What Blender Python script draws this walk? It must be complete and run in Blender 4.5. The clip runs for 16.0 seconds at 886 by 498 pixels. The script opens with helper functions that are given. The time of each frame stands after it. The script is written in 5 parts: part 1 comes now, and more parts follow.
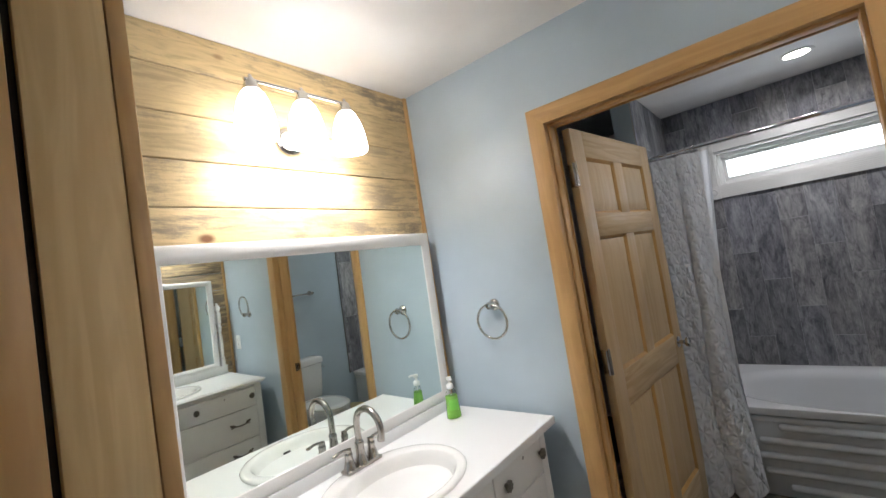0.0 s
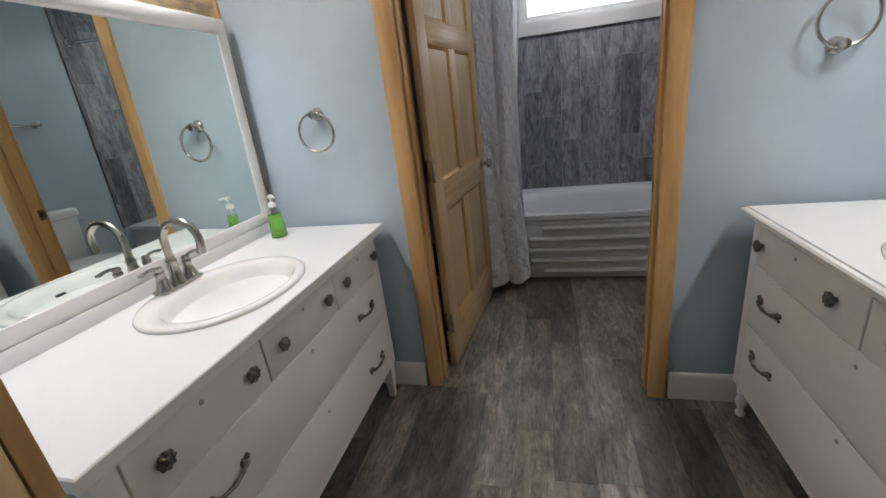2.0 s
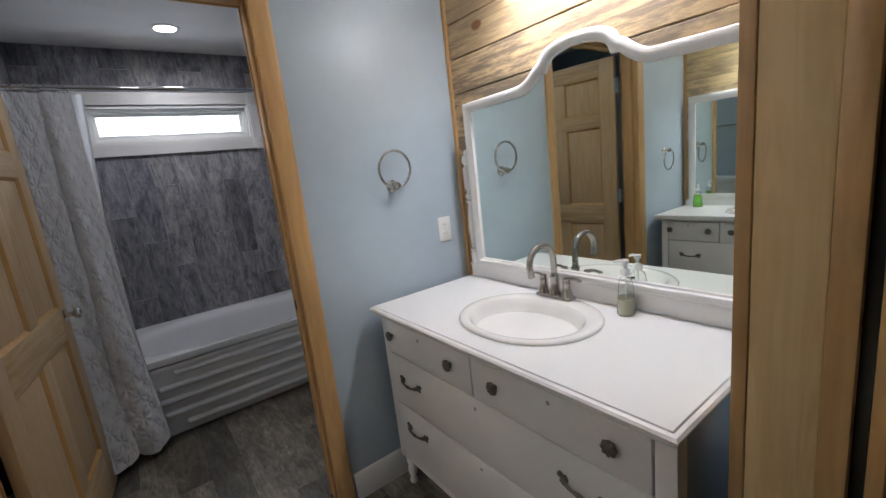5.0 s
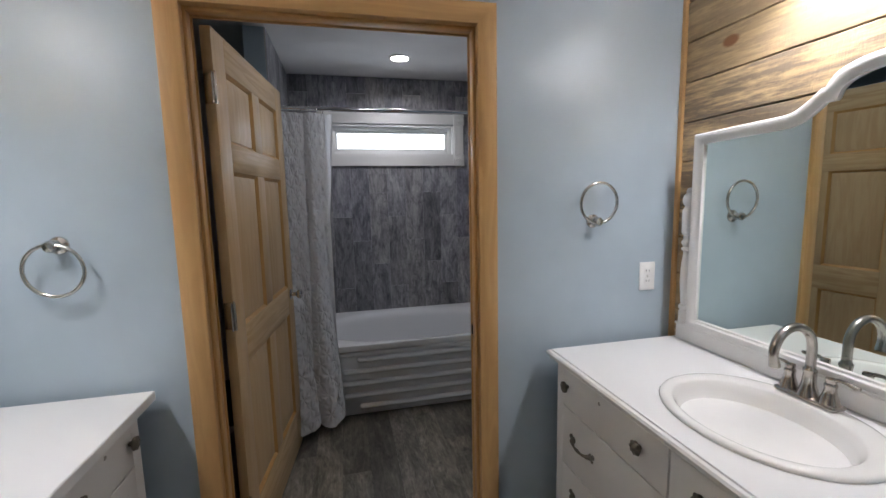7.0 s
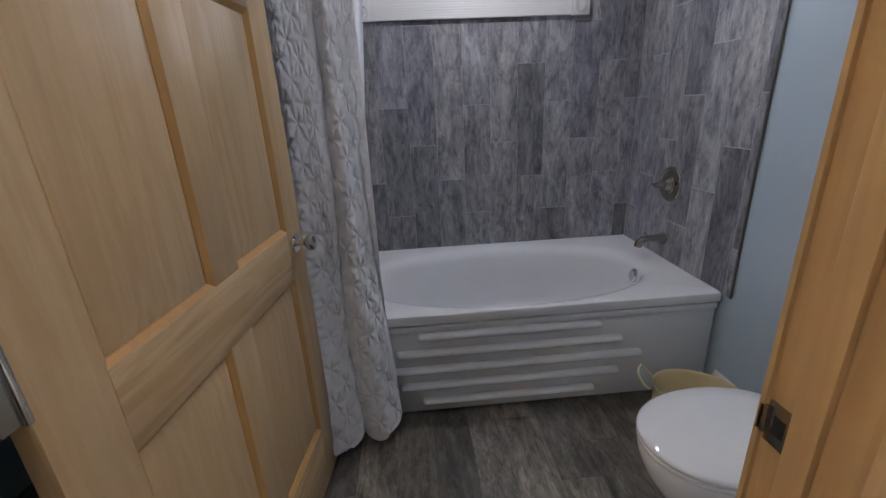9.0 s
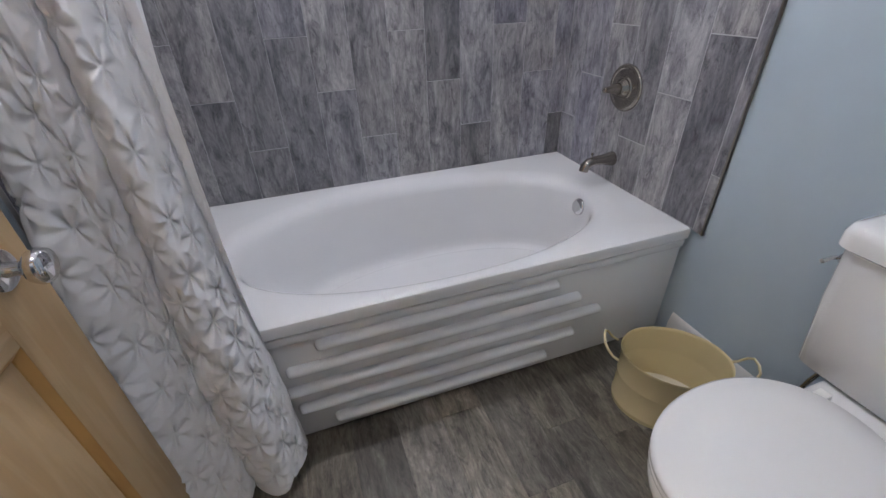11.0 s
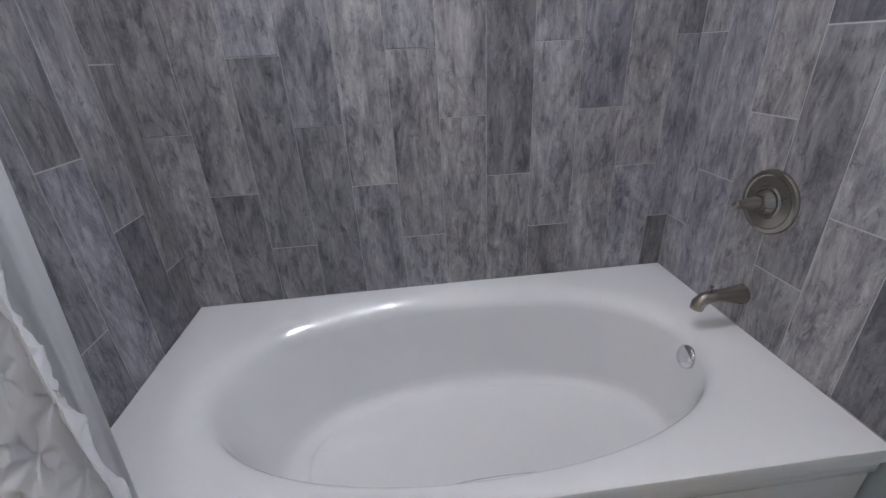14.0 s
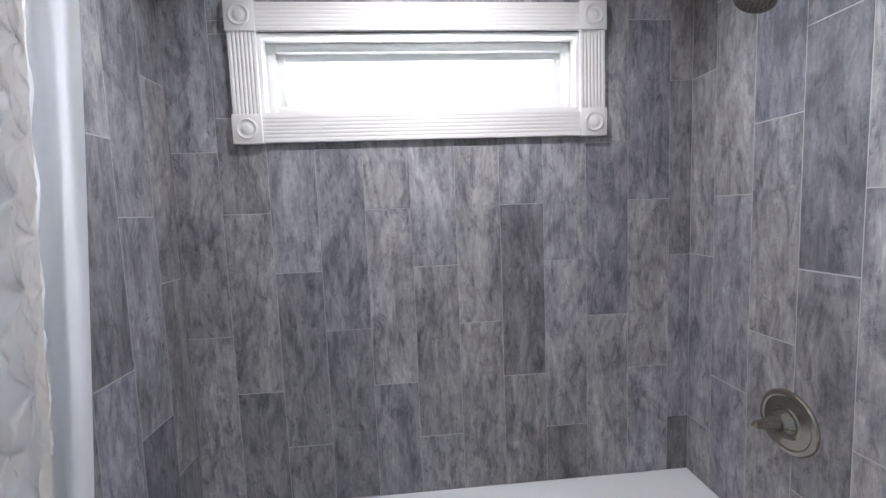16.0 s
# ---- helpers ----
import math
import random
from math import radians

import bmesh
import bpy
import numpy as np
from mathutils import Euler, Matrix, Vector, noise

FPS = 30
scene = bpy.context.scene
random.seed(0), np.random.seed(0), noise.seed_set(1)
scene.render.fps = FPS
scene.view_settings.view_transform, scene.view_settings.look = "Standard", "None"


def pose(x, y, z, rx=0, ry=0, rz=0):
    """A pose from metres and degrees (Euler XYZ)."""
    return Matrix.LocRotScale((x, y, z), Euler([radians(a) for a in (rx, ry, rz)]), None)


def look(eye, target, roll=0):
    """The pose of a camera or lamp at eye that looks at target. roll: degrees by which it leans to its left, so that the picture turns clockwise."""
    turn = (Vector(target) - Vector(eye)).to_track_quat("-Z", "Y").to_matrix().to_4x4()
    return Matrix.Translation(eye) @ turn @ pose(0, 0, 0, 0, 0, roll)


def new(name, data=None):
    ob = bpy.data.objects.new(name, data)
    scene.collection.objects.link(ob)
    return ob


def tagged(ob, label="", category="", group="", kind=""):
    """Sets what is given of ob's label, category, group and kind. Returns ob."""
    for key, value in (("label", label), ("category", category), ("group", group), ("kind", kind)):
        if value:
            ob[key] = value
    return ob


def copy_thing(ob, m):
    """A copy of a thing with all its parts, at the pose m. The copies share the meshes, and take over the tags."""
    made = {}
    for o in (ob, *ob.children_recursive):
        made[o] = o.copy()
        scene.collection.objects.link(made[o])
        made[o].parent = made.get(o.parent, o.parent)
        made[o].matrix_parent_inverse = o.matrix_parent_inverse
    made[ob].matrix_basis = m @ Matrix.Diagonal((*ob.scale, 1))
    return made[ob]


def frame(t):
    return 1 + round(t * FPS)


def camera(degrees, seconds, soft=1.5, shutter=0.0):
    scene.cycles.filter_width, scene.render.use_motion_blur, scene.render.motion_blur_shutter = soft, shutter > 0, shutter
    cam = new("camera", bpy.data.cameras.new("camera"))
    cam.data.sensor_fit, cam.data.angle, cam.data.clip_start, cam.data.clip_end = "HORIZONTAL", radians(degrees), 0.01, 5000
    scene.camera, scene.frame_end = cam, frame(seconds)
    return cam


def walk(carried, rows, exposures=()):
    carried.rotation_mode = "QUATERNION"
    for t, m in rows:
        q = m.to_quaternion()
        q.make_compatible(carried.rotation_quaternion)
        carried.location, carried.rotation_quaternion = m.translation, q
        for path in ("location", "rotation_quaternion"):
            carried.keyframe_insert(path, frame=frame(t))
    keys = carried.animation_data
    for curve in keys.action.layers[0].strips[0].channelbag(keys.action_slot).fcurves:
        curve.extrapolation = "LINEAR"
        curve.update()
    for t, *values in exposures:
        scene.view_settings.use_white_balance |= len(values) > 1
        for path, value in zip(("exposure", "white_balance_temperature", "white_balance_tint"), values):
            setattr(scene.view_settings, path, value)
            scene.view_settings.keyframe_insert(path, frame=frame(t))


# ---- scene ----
cam = camera(93.5, 16.0)
PATH = [
    (0, (0.328, 0.048, 1.526), (-0.938, 1.593, 1.626), -9.1),
    (0.5, (0.333, 0.063, 1.46), (-0.913, 1.623, 1.348), -8.2),
    (1, (0.325, 0.077, 1.373), (-0.811, 1.681, 1.003), -7.6),
    (1.5, (0.245, 0.03, 1.359), (-0.599, 1.761, 0.819), -6.3),
    (2, (0.178, 0.0, 1.33), (-0.319, 1.818, 0.661), -7.0),
    (2.5, (0.16, 0.054, 1.295), (-0.002, 1.895, 0.531), -7.1),
    (3, (0.134, 0.08, 1.299), (0.39, 1.896, 0.502), -6.0),
    (3.5, (0.141, 0.054, 1.294), (0.865, 1.738, 0.495), -7.4),
    (4, (0.117, 0.036, 1.301), (1.191, 1.59, 0.642), -5.6),
    (4.2, (0.114, 0.034, 1.318), (1.254, 1.567, 0.724), -5.0),
    (6.3, (0.09, 0.098, 1.496), (1.049, 1.848, 1.359), -1.6),
    (6.5, (0.063, 0.108, 1.48), (0.867, 1.932, 1.315), -1.6),
    (7, (0.099, 0.185, 1.453), (0.546, 2.119, 1.207), -1.2),
    (7.5, (0.097, 0.355, 1.418), (0.313, 2.312, 1.068), -1.2),
    (8, (0.062, 0.71, 1.401), (0.229, 2.677, 1.081), -1.7),
    (8.5, (0.105, 1.062, 1.365), (0.234, 3.001, 0.895), -3.5),
    (9, (0.15, 1.367, 1.313), (0.275, 3.252, 0.658), -2.7),
    (9.5, (0.132, 1.615, 1.263), (0.468, 3.381, 0.388), -2.3),
    (9.7, (0.107, 1.714, 1.262), (0.512, 3.399, 0.265), -1.8),
    (11.8, (0.33, 2.045, 1.218), (0.858, 3.62, 0.104), -1.8),
    (12, (0.354, 2.082, 1.206), (0.831, 3.658, 0.07), -1.2),
    (12.5, (0.377, 2.193, 1.207), (0.785, 3.775, 0.053), -0.3),
    (13, (0.407, 2.31, 1.212), (0.745, 3.932, 0.091), -0.6),
    (13.5, (0.443, 2.375, 1.247), (0.696, 4.068, 0.213), -2.2),
    (14, (0.477, 2.398, 1.291), (0.634, 4.198, 0.433), -3.1),
    (14.5, (0.479, 2.4, 1.346), (0.595, 4.277, 0.665), -3.1),
    (15, (0.471, 2.388, 1.4), (0.615, 4.318, 0.894), -2.4),
    (15.5, (0.459, 2.374, 1.442), (0.606, 4.337, 1.09), -2.5),
    (16, (0.445, 2.36, 1.486), (0.606, 4.345, 1.307), -2.2),
]
EXPOSURES = [(0, 0.4, 6500, 10), (1.5, 0.4, 6450, 11), (2.5, 0.05, 6350, 12), (3.5, 0.02, 6280, 13), (6.5, 0.05, 6280, 13), (7.5, 0.0, 6300, 13), (8.5, 0.2, 6200, 14), (9.2, 0.68, 6130, 16),
             (10, 1.18, 6190, 16), (12, 1.28, 6330, 14), (13.5, 1.2, 6330, 14), (15, 1.1, 6340, 14), (16, 1.42, 6350, 13)]
walk(cam, [(t, look(eye, target, roll)) for t, eye, target, roll in PATH], EXPOSURES)

# ---- world and large lights ----
world = bpy.data.worlds.new("sky")
scene.world = world
world.use_nodes = True
wn = world.node_tree.nodes
sky = wn.new("ShaderNodeTexSky")
sky.sky_type, sky.sun_disc = "NISHITA", False
sky.sun_elevation, sky.sun_rotation = radians(38), radians(200)
world.node_tree.links.new(sky.outputs[0], wn["Background"].inputs[0])
wn["Background"].inputs[1].default_value = 0.1

SHADE_GLOW = 8.5     # glass shades over the dressers
DOWN_WATT = 4.7       # recessed lamp over the tub
WINDOW_WATT = 1.5    # overcast daylight in the window
BULB_WATT = 10.0       # bulbs inside the shades


def area_lamp(name, shape, size, size_y, watt, colour, m):
    data = bpy.data.lights.new(name, "AREA")
    data.shape, data.size, data.energy, data.color = shape, size, watt, colour
    if shape == "RECTANGLE":
        data.size_y = size_y
    ob = new(name, data)
    ob.matrix_world = m
    return ob


area_lamp("window_daylight", "RECTANGLE", 0.91, 0.125, WINDOW_WATT, (0.80, 0.90, 1.0), look((0.519, 3.869, 1.937), (0.519, 2.0, 1.937)))
# second lamp is inferred and out of view, set to brighten the curtain
for lamp_x, lamp_y, share in ((0.525, 3.27, 0.74), (0.30, 2.25, 0.18)):
    area_lamp("downlight_lamp", "DISK", 0.1, 0, DOWN_WATT * share, (0.96, 0.96, 1.0), look((lamp_x, lamp_y, 2.425), (lamp_x, lamp_y, 0))).data.spread = radians(152)
sun_data = bpy.data.lights.new("sun", "SUN")
sun_data.energy, sun_data.angle, sun_data.color = 0.8, radians(12), (1.0, 0.97, 0.92)
new("sun", sun_data).matrix_world = look((0, 0, 12), (4, -9, 0))

# ---- materials ----


class Nodes:
    """Short forms for one node material."""

    def __init__(self, name):
        self.mat = bpy.data.materials.new(name)
        self.mat.use_nodes = True
        self.tree = self.mat.node_tree
        self.bsdf = self.tree.nodes["Principled BSDF"]

    def put(self, kind, **values):
        n = self.tree.nodes.new(kind)
        for k, v in values.items():
            n.inputs[k].default_value = v
        return n

    def link(self, a, b):
        self.tree.links.new(a, b)

    def coords(self, scale, vary=True):
        tc = self.put("ShaderNodeTexCoord")
        mp = self.put("ShaderNodeMapping")
        mp.inputs["Scale"].default_value = scale
        self.link(tc.outputs["Object"], mp.inputs["Vector"])
        if vary:
            oi = self.put("ShaderNodeObjectInfo")
            add = self.put("ShaderNodeVectorMath")
            mul = self.put("ShaderNodeMath")
            mul.operation = "MULTIPLY"
            mul.inputs[1].default_value = 37.0
            self.link(oi.outputs["Random"], mul.inputs[0])
            self.link(tc.outputs["Object"], add.inputs[0])
            self.link(mul.outputs[0], add.inputs[1])
            self.link(add.outputs[0], mp.inputs["Vector"])
        return mp.outputs[0]

    def noise(self, vec, scale, detail=4.0, rough=0.55, distort=0.0):
        n = self.put("ShaderNodeTexNoise", Scale=scale, Detail=detail, Roughness=rough, Distortion=distort)
        self.link(vec, n.inputs["Vector"])
        return n.outputs["Fac"]

    def ramp(self, fac, stops):
        n = self.put("ShaderNodeValToRGB")
        el = n.color_ramp.elements
        while len(el) < len(stops):
            el.new(0.5)
        for e, (p, c) in zip(el, stops):
            e.position = p
            e.color = (*c, 1) if len(c) == 3 else c
        self.link(fac, n.inputs[0])
        return n.outputs[0]

    def mix(self, fac, a, b, how="MIX"):
        n = self.put("ShaderNodeMix")
        n.data_type, n.blend_type = "RGBA", how
        for sock, v in ((n.inputs[0], fac), (n.inputs[6], a), (n.inputs[7], b)):
            if isinstance(v, (int, float)):
                sock.default_value = v
            elif isinstance(v, tuple):
                sock.default_value = (*v, 1)
            else:
                self.link(v, sock)
        return n.outputs[2]

    def random(self, low, high):
        oi = self.put("ShaderNodeObjectInfo")
        mr = self.put("ShaderNodeMapRange")
        mr.inputs[3].default_value, mr.inputs[4].default_value = low, high
        self.link(oi.outputs["Random"], mr.inputs[0])
        return mr.outputs[0]

    def value(self, fac, low, high):
        mr = self.put("ShaderNodeMapRange")
        mr.inputs[3].default_value, mr.inputs[4].default_value = low, high
        self.link(fac, mr.inputs[0])
        return mr.outputs[0]

    def finish(self, colour, rough, bump=None, strength=0.1, depth=0.002, metal=0.0, coat=0.0):
        b = self.bsdf
        for sock, v in ((b.inputs["Base Color"], colour), (b.inputs["Roughness"], rough)):
            if isinstance(v, tuple):
                sock.default_value = (*v, 1)
            elif isinstance(v, (int, float)):
                sock.default_value = v
            else:
                self.link(v, sock)
        b.inputs["Metallic"].default_value = metal
        b.inputs["Coat Weight"].default_value = coat
        if bump is not None:
            n = self.put("ShaderNodeBump", Strength=strength, Distance=depth)
            self.link(bump, n.inputs["Height"])
            self.link(n.outputs[0], b.inputs["Normal"])
        return self.mat


def paint(name, colour, rough, spread=0.06, bump=0.12):
    n = Nodes(name)
    v = n.coords((1, 1, 1), False)
    big, fine = n.noise(v, 2.2, 3), n.noise(v, 160, 2)
    lo, hi = tuple(c * (1 - spread) for c in colour), tuple(min(0.9, c * (1 + spread)) for c in colour)
    col = n.ramp(big, [(0.3, lo), (0.7, hi)])
    return n.finish(col, n.value(n.noise(v, 9, 3), rough * 0.85, rough * 1.15), fine, bump, 0.0008)


def plain(name, colour, rough, metal=0.0, coat=0.0):
    n = Nodes(name)
    v = n.coords((1, 1, 1), False)
    f = n.noise(v, 3.5, 3)
    lo, hi = tuple(c * 0.985 for c in colour), tuple(min(0.95, c * 1.012) for c in colour)
    return n.finish(n.ramp(f, [(0.3, lo), (0.7, hi)]), n.value(n.noise(v, 25, 3), rough * 0.88, rough * 1.12), None, metal=metal, coat=coat)


def pine(name, along, light, dark, rough=0.42, knots=True, contrast=1.0):
    """Clear-finished softwood, its grain along axis 0, 1 or 2."""
    n = Nodes(name)
    s = [1.0, 1.0, 1.0]
    s[along] = 0.09
    v = n.coords(tuple(s))
    warp = n.noise(v, 5, 3, 0.5, 1.2)
    wave = n.put("ShaderNodeTexNoise", Scale=26.0, Detail=2.0, Roughness=0.5, Distortion=1.6)
    n.link(v, wave.inputs["Vector"])
    grain = n.ramp(wave.outputs["Fac"], [(0.38, dark), (0.5, tuple((a + b) / 2 for a, b in zip(light, dark))), (0.6, light)])
    col = n.mix(n.value(warp, 0.15, 0.55 * contrast), light, grain)
    fibre = n.noise(v, 190, 2)
    col = n.mix(0.25, col, n.ramp(fibre, [(0.35, tuple(c * 0.75 for c in light)), (0.6, light)]), "MULTIPLY") if contrast > 1 else col
    if knots:
        s2 = [1.0, 1.0, 1.0]
        s2[along] = 0.55
        vk = n.coords(tuple(s2))
        vor = n.put("ShaderNodeTexVoronoi", Scale=2.6, Randomness=1.0)
        n.link(vk, vor.inputs["Vector"])
        mask = n.ramp(vor.outputs["Distance"], [(0.03, (1, 1, 1)), (0.075, (0, 0, 0))])
        col = n.mix(mask, col, tuple(c * 0.32 for c in dark))
    return n.finish(col, n.value(fibre, rough * 0.85, rough * 1.2), fibre, 0.08, 0.001)


def barn_board(name, light, stain, amount, rough, sawn):
    """Reclaimed boards, grain along local x, with grey weathering and knots."""
    n = Nodes(name)
    v = n.coords((0.12, 1, 1))
    wave = n.noise(v, 34, 3, 0.6, 1.8)
    mid = tuple(c * 0.74 for c in light)
    col = n.ramp(wave, [(0.36, mid), (0.48, tuple(c * 0.9 for c in light)), (0.62, light)])
    w2 = n.coords((0.35, 1, 1))
    patch = n.noise(w2, 7.5, 8, 0.75, 0.4)
    streak = n.noise(n.coords((0.25, 3.0, 3.0)), 16, 5, 0.7)
    both = n.mix(0.2 + 0.35 * amount, patch, streak)
    mask = n.ramp(both, [(0.52 - amount * 0.1, (0, 0, 0)), (0.60 - amount * 0.08, (0.8, 0.8, 0.8))])
    share = n.put("ShaderNodeMix")
    share.data_type, share.blend_type = "RGBA", "MULTIPLY"
    share.inputs[0].default_value = 1.0
    n.link(mask, share.inputs[6])
    n.link(n.value(n.ramp(n.random(0.0, 1.0), [(0.62 - 0.3 * amount, (0, 0, 0)), (0.75 - 0.3 * amount, (1, 1, 1))]), 0.04 + amount * 0.6, 1.0), share.inputs[7])
    col = n.mix(share.outputs[2], col, stain)
    tone = n.random(0.72, 1.1)
    bright = n.put("ShaderNodeMix")
    bright.data_type, bright.blend_type = "RGBA", "MULTIPLY"
    bright.inputs[0].default_value = 1.0
    n.link(col, bright.inputs[6])
    n.link(tone, bright.inputs[7])
    vk = n.coords((0.6, 1, 1))
    vor = n.put("ShaderNodeTexVoronoi", Scale=2.4)
    n.link(vk, vor.inputs["Vector"])
    knot = n.ramp(vor.outputs["Distance"], [(0.055, (1, 1, 1)), (0.068, (0, 0, 0))])
    col = n.mix(knot, bright.outputs[2], (0.20, 0.085, 0.03))
    saw = n.noise(n.coords((1.0, 0.05, 0.4)), 130, 2)
    relief = n.mix(0.4, n.mix(0.5, streak, wave), saw)
    return n.finish(col, rough, relief, sawn, 0.004)


def wood_plank_stone(name, axis, stops, rough, tone, bump, cathedral=0.16, soft=0.66, blot=12.0):
    """Weathered grey boards printed on tile or vinyl."""
    n = Nodes(name)
    s = [1.0, 1.0, 1.0]
    s[axis] = 0.17
    v = n.coords(tuple(s))
    s[axis] = 0.36
    v2 = n.coords(tuple(s))
    s[axis] = 0.035
    v3 = n.coords(tuple(s))
    lines = n.noise(v, 38, 6, 0.72, 1.5)
    cloud = n.noise(v2, blot, 8, 0.8, 0.4)
    hair = n.noise(v3, 110, 3, 0.6, 0.4)
    rings = n.put("ShaderNodeMath")
    rings.operation = "MULTIPLY"
    rings.inputs[1].default_value = 75.0
    n.link(n.noise(v2, 4.5, 2, 0.5, 0.3), rings.inputs[0])
    wave = n.put("ShaderNodeMath")
    wave.operation = "SINE"
    n.link(rings.outputs[0], wave.inputs[0])
    arches = n.value(wave.outputs[0], 0.53, 0.53 - cathedral * 1.6)
    fac = n.mix(0.09, n.mix(soft, lines, cloud), hair)
    fac = n.mix(0.22, fac, arches)
    col = n.ramp(fac, stops)
    pits = n.ramp(n.noise(v2, blot * 3, 6, 0.85, 0.8), [(0.37, (0.30, 0.30, 0.33)), (0.47, (1, 1, 1))])
    col = n.mix(0.68, col, pits, "MULTIPLY")
    m = n.put("ShaderNodeMix")
    m.data_type, m.blend_type = "RGBA", "MULTIPLY"
    m.inputs[0].default_value = 1.0
    n.link(col, m.inputs[6])
    n.link(n.random(*tone), m.inputs[7])
    part_of = n.put("ShaderNodeMath")
    part_of.operation = "FRACT"
    n.link(n.random(0.0, 7.3), part_of.inputs[0])
    hue = n.ramp(part_of.outputs[0], [(0.0, (0.97, 0.965, 1.04)), (0.45, (1, 1, 1)), (1.0, (1.03, 1.005, 0.96))])
    col = n.mix(1.0, m.outputs[2], hue, "MULTIPLY")
    return n.finish(col, n.value(cloud, rough * 0.8, rough * 1.25), fac, bump, 0.0015)


def distressed(name, colour):
    """Brushed-on white furniture paint with chips of old wood showing."""
    n = Nodes(name)
    v = n.coords((1, 1, 1), False)
    strokes = n.noise(n.coords((0.2, 1, 1), False), 70, 3)
    base = n.ramp(n.noise(v, 5, 4), [(0.3, tuple(c * 0.93 for c in colour)), (0.7, colour)])
    chips = n.ramp(n.noise(v, 48, 5, 0.7), [(0.735, (0, 0, 0)), (0.75, (1, 1, 1))])
    return n.finish(n.mix(chips, base, (0.12, 0.08, 0.05)), n.value(strokes, 0.32, 0.5), strokes, 0.12, 0.001)


def glass(name, colour=(1, 1, 1), rough=0.0, ior=1.45):
    n = Nodes(name)
    n.bsdf.inputs["Base Color"].default_value = (*colour, 1)
    n.bsdf.inputs["Roughness"].default_value = rough
    n.bsdf.inputs["IOR"].default_value = ior
    n.bsdf.inputs["Transmission Weight"].default_value = 1.0
    return n.mat


def glowing(name, colour, strength, base=(0.8, 0.8, 0.8)):
    n = Nodes(name)
    n.bsdf.inputs["Base Color"].default_value = (*base, 1)
    n.bsdf.inputs["Emission Color"].default_value = (*colour, 1)
    n.bsdf.inputs["Emission Strength"].default_value = strength
    return n.mat


BLUE = paint("blue_paint", (0.435, 0.52, 0.59), 0.34)
WHITE_CEIL = paint("ceiling_paint", (0.78, 0.77, 0.76), 0.7)
TRIM_WHITE = paint("trim_white", (0.78, 0.77, 0.75), 0.35, 0.03)
CASING = [pine("casing_pine_" + a, i, (0.60, 0.37, 0.155), (0.42, 0.225, 0.08), 0.38, False) for i, a in enumerate("xyz")]
JAMB = [pine("jamb_pine_" + a, i, (0.80, 0.59, 0.31), (0.58, 0.36, 0.14), 0.5) for i, a in enumerate("xyz")]
DOOR_Z = pine("door_pine_upright", 2, (0.625, 0.465, 0.27), (0.50, 0.325, 0.155), 0.42, False, 1.3)
DOOR_X = pine("door_pine_cross", 0, (0.64, 0.48, 0.28), (0.46, 0.295, 0.13), 0.42, False, 1.9)
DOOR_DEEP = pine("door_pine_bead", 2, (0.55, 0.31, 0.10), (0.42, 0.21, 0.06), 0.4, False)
BOARD_L = barn_board("barn_boards_planed", (0.68, 0.51, 0.27), (0.20, 0.165, 0.125), 0.22, 0.55, 0.25)
BOARD_R = barn_board("barn_boards_rough", (0.58, 0.42, 0.23), (0.13, 0.105, 0.085), 0.75, 0.75, 0.6)
TILE = wood_plank_stone("wood_look_tile", 2, [(0.36, (0.05, 0.05, 0.064)), (0.455, (0.165, 0.165, 0.183)), (0.55, (0.325, 0.322, 0.34)), (0.66, (0.57, 0.56, 0.58))], 0.5, (0.73, 1.38), 0.3, 0.085, 0.72, 12.0)
FLOOR = wood_plank_stone("vinyl_plank", 1, [(0.37, (0.022, 0.019, 0.015)), (0.46, (0.088, 0.079, 0.063)), (0.54, (0.205, 0.187, 0.152)), (0.65, (0.48, 0.44, 0.37))], 0.42, (0.55, 1.35), 0.25, 0.03, 0.70, 7.0)
GROUT = plain("grout", (0.50, 0.50, 0.52), 0.8)
ACRYLIC = plain("white_acrylic", (0.76, 0.77, 0.785), 0.06)
PORCELAIN = plain("white_porcelain", (0.78, 0.78, 0.78), 0.08, coat=0.4)
SINK = plain("sink_china", (0.83, 0.82, 0.80), 0.12, coat=0.3)
COUNTER = paint("counter_paint", (0.80, 0.80, 0.80), 0.3, 0.01, 0.03)
DRESSER = distressed("dresser_paint", (0.84, 0.83, 0.815))
# one brown that holds the wear and shade of the drawer gaps
GAP_BROWN = plain("drawer_gap_shade", (0.13, 0.095, 0.07), 0.7)
# near-black: shade of holes, slots and seams put into a colour
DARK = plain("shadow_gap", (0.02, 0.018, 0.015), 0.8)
NICKEL = plain("brushed_nickel", (0.42, 0.39, 0.345), 0.2, 1.0)
NICKEL_BRIGHT = plain("satin_nickel", (0.56, 0.54, 0.50), 0.22, 1.0)
NICKEL_SOFT = plain("faucet_nickel", (0.45, 0.42, 0.385), 0.24, 1.0)
CHROME = plain("chrome", (0.75, 0.75, 0.76), 0.08, 1.0)
PEWTER = plain("aged_pewter", (0.21, 0.195, 0.17), 0.38, 1.0)
PLUG = plain("grey_plug", (0.36, 0.35, 0.33), 0.5)
MIRROR = plain("mirror_silver", (0.83, 0.90, 0.86), 0.015, 1.0)
SHADE = glowing("lit_opal_glass", (0.99, 0.958, 0.955), SHADE_GLOW)
BULB = glowing("downlight_lens", (1.0, 0.96, 0.9), 30.0)
SKYCARD = glowing("overcast_sky", (0.93, 0.97, 1.0), 1.6)
PANE = glass("window_glass")


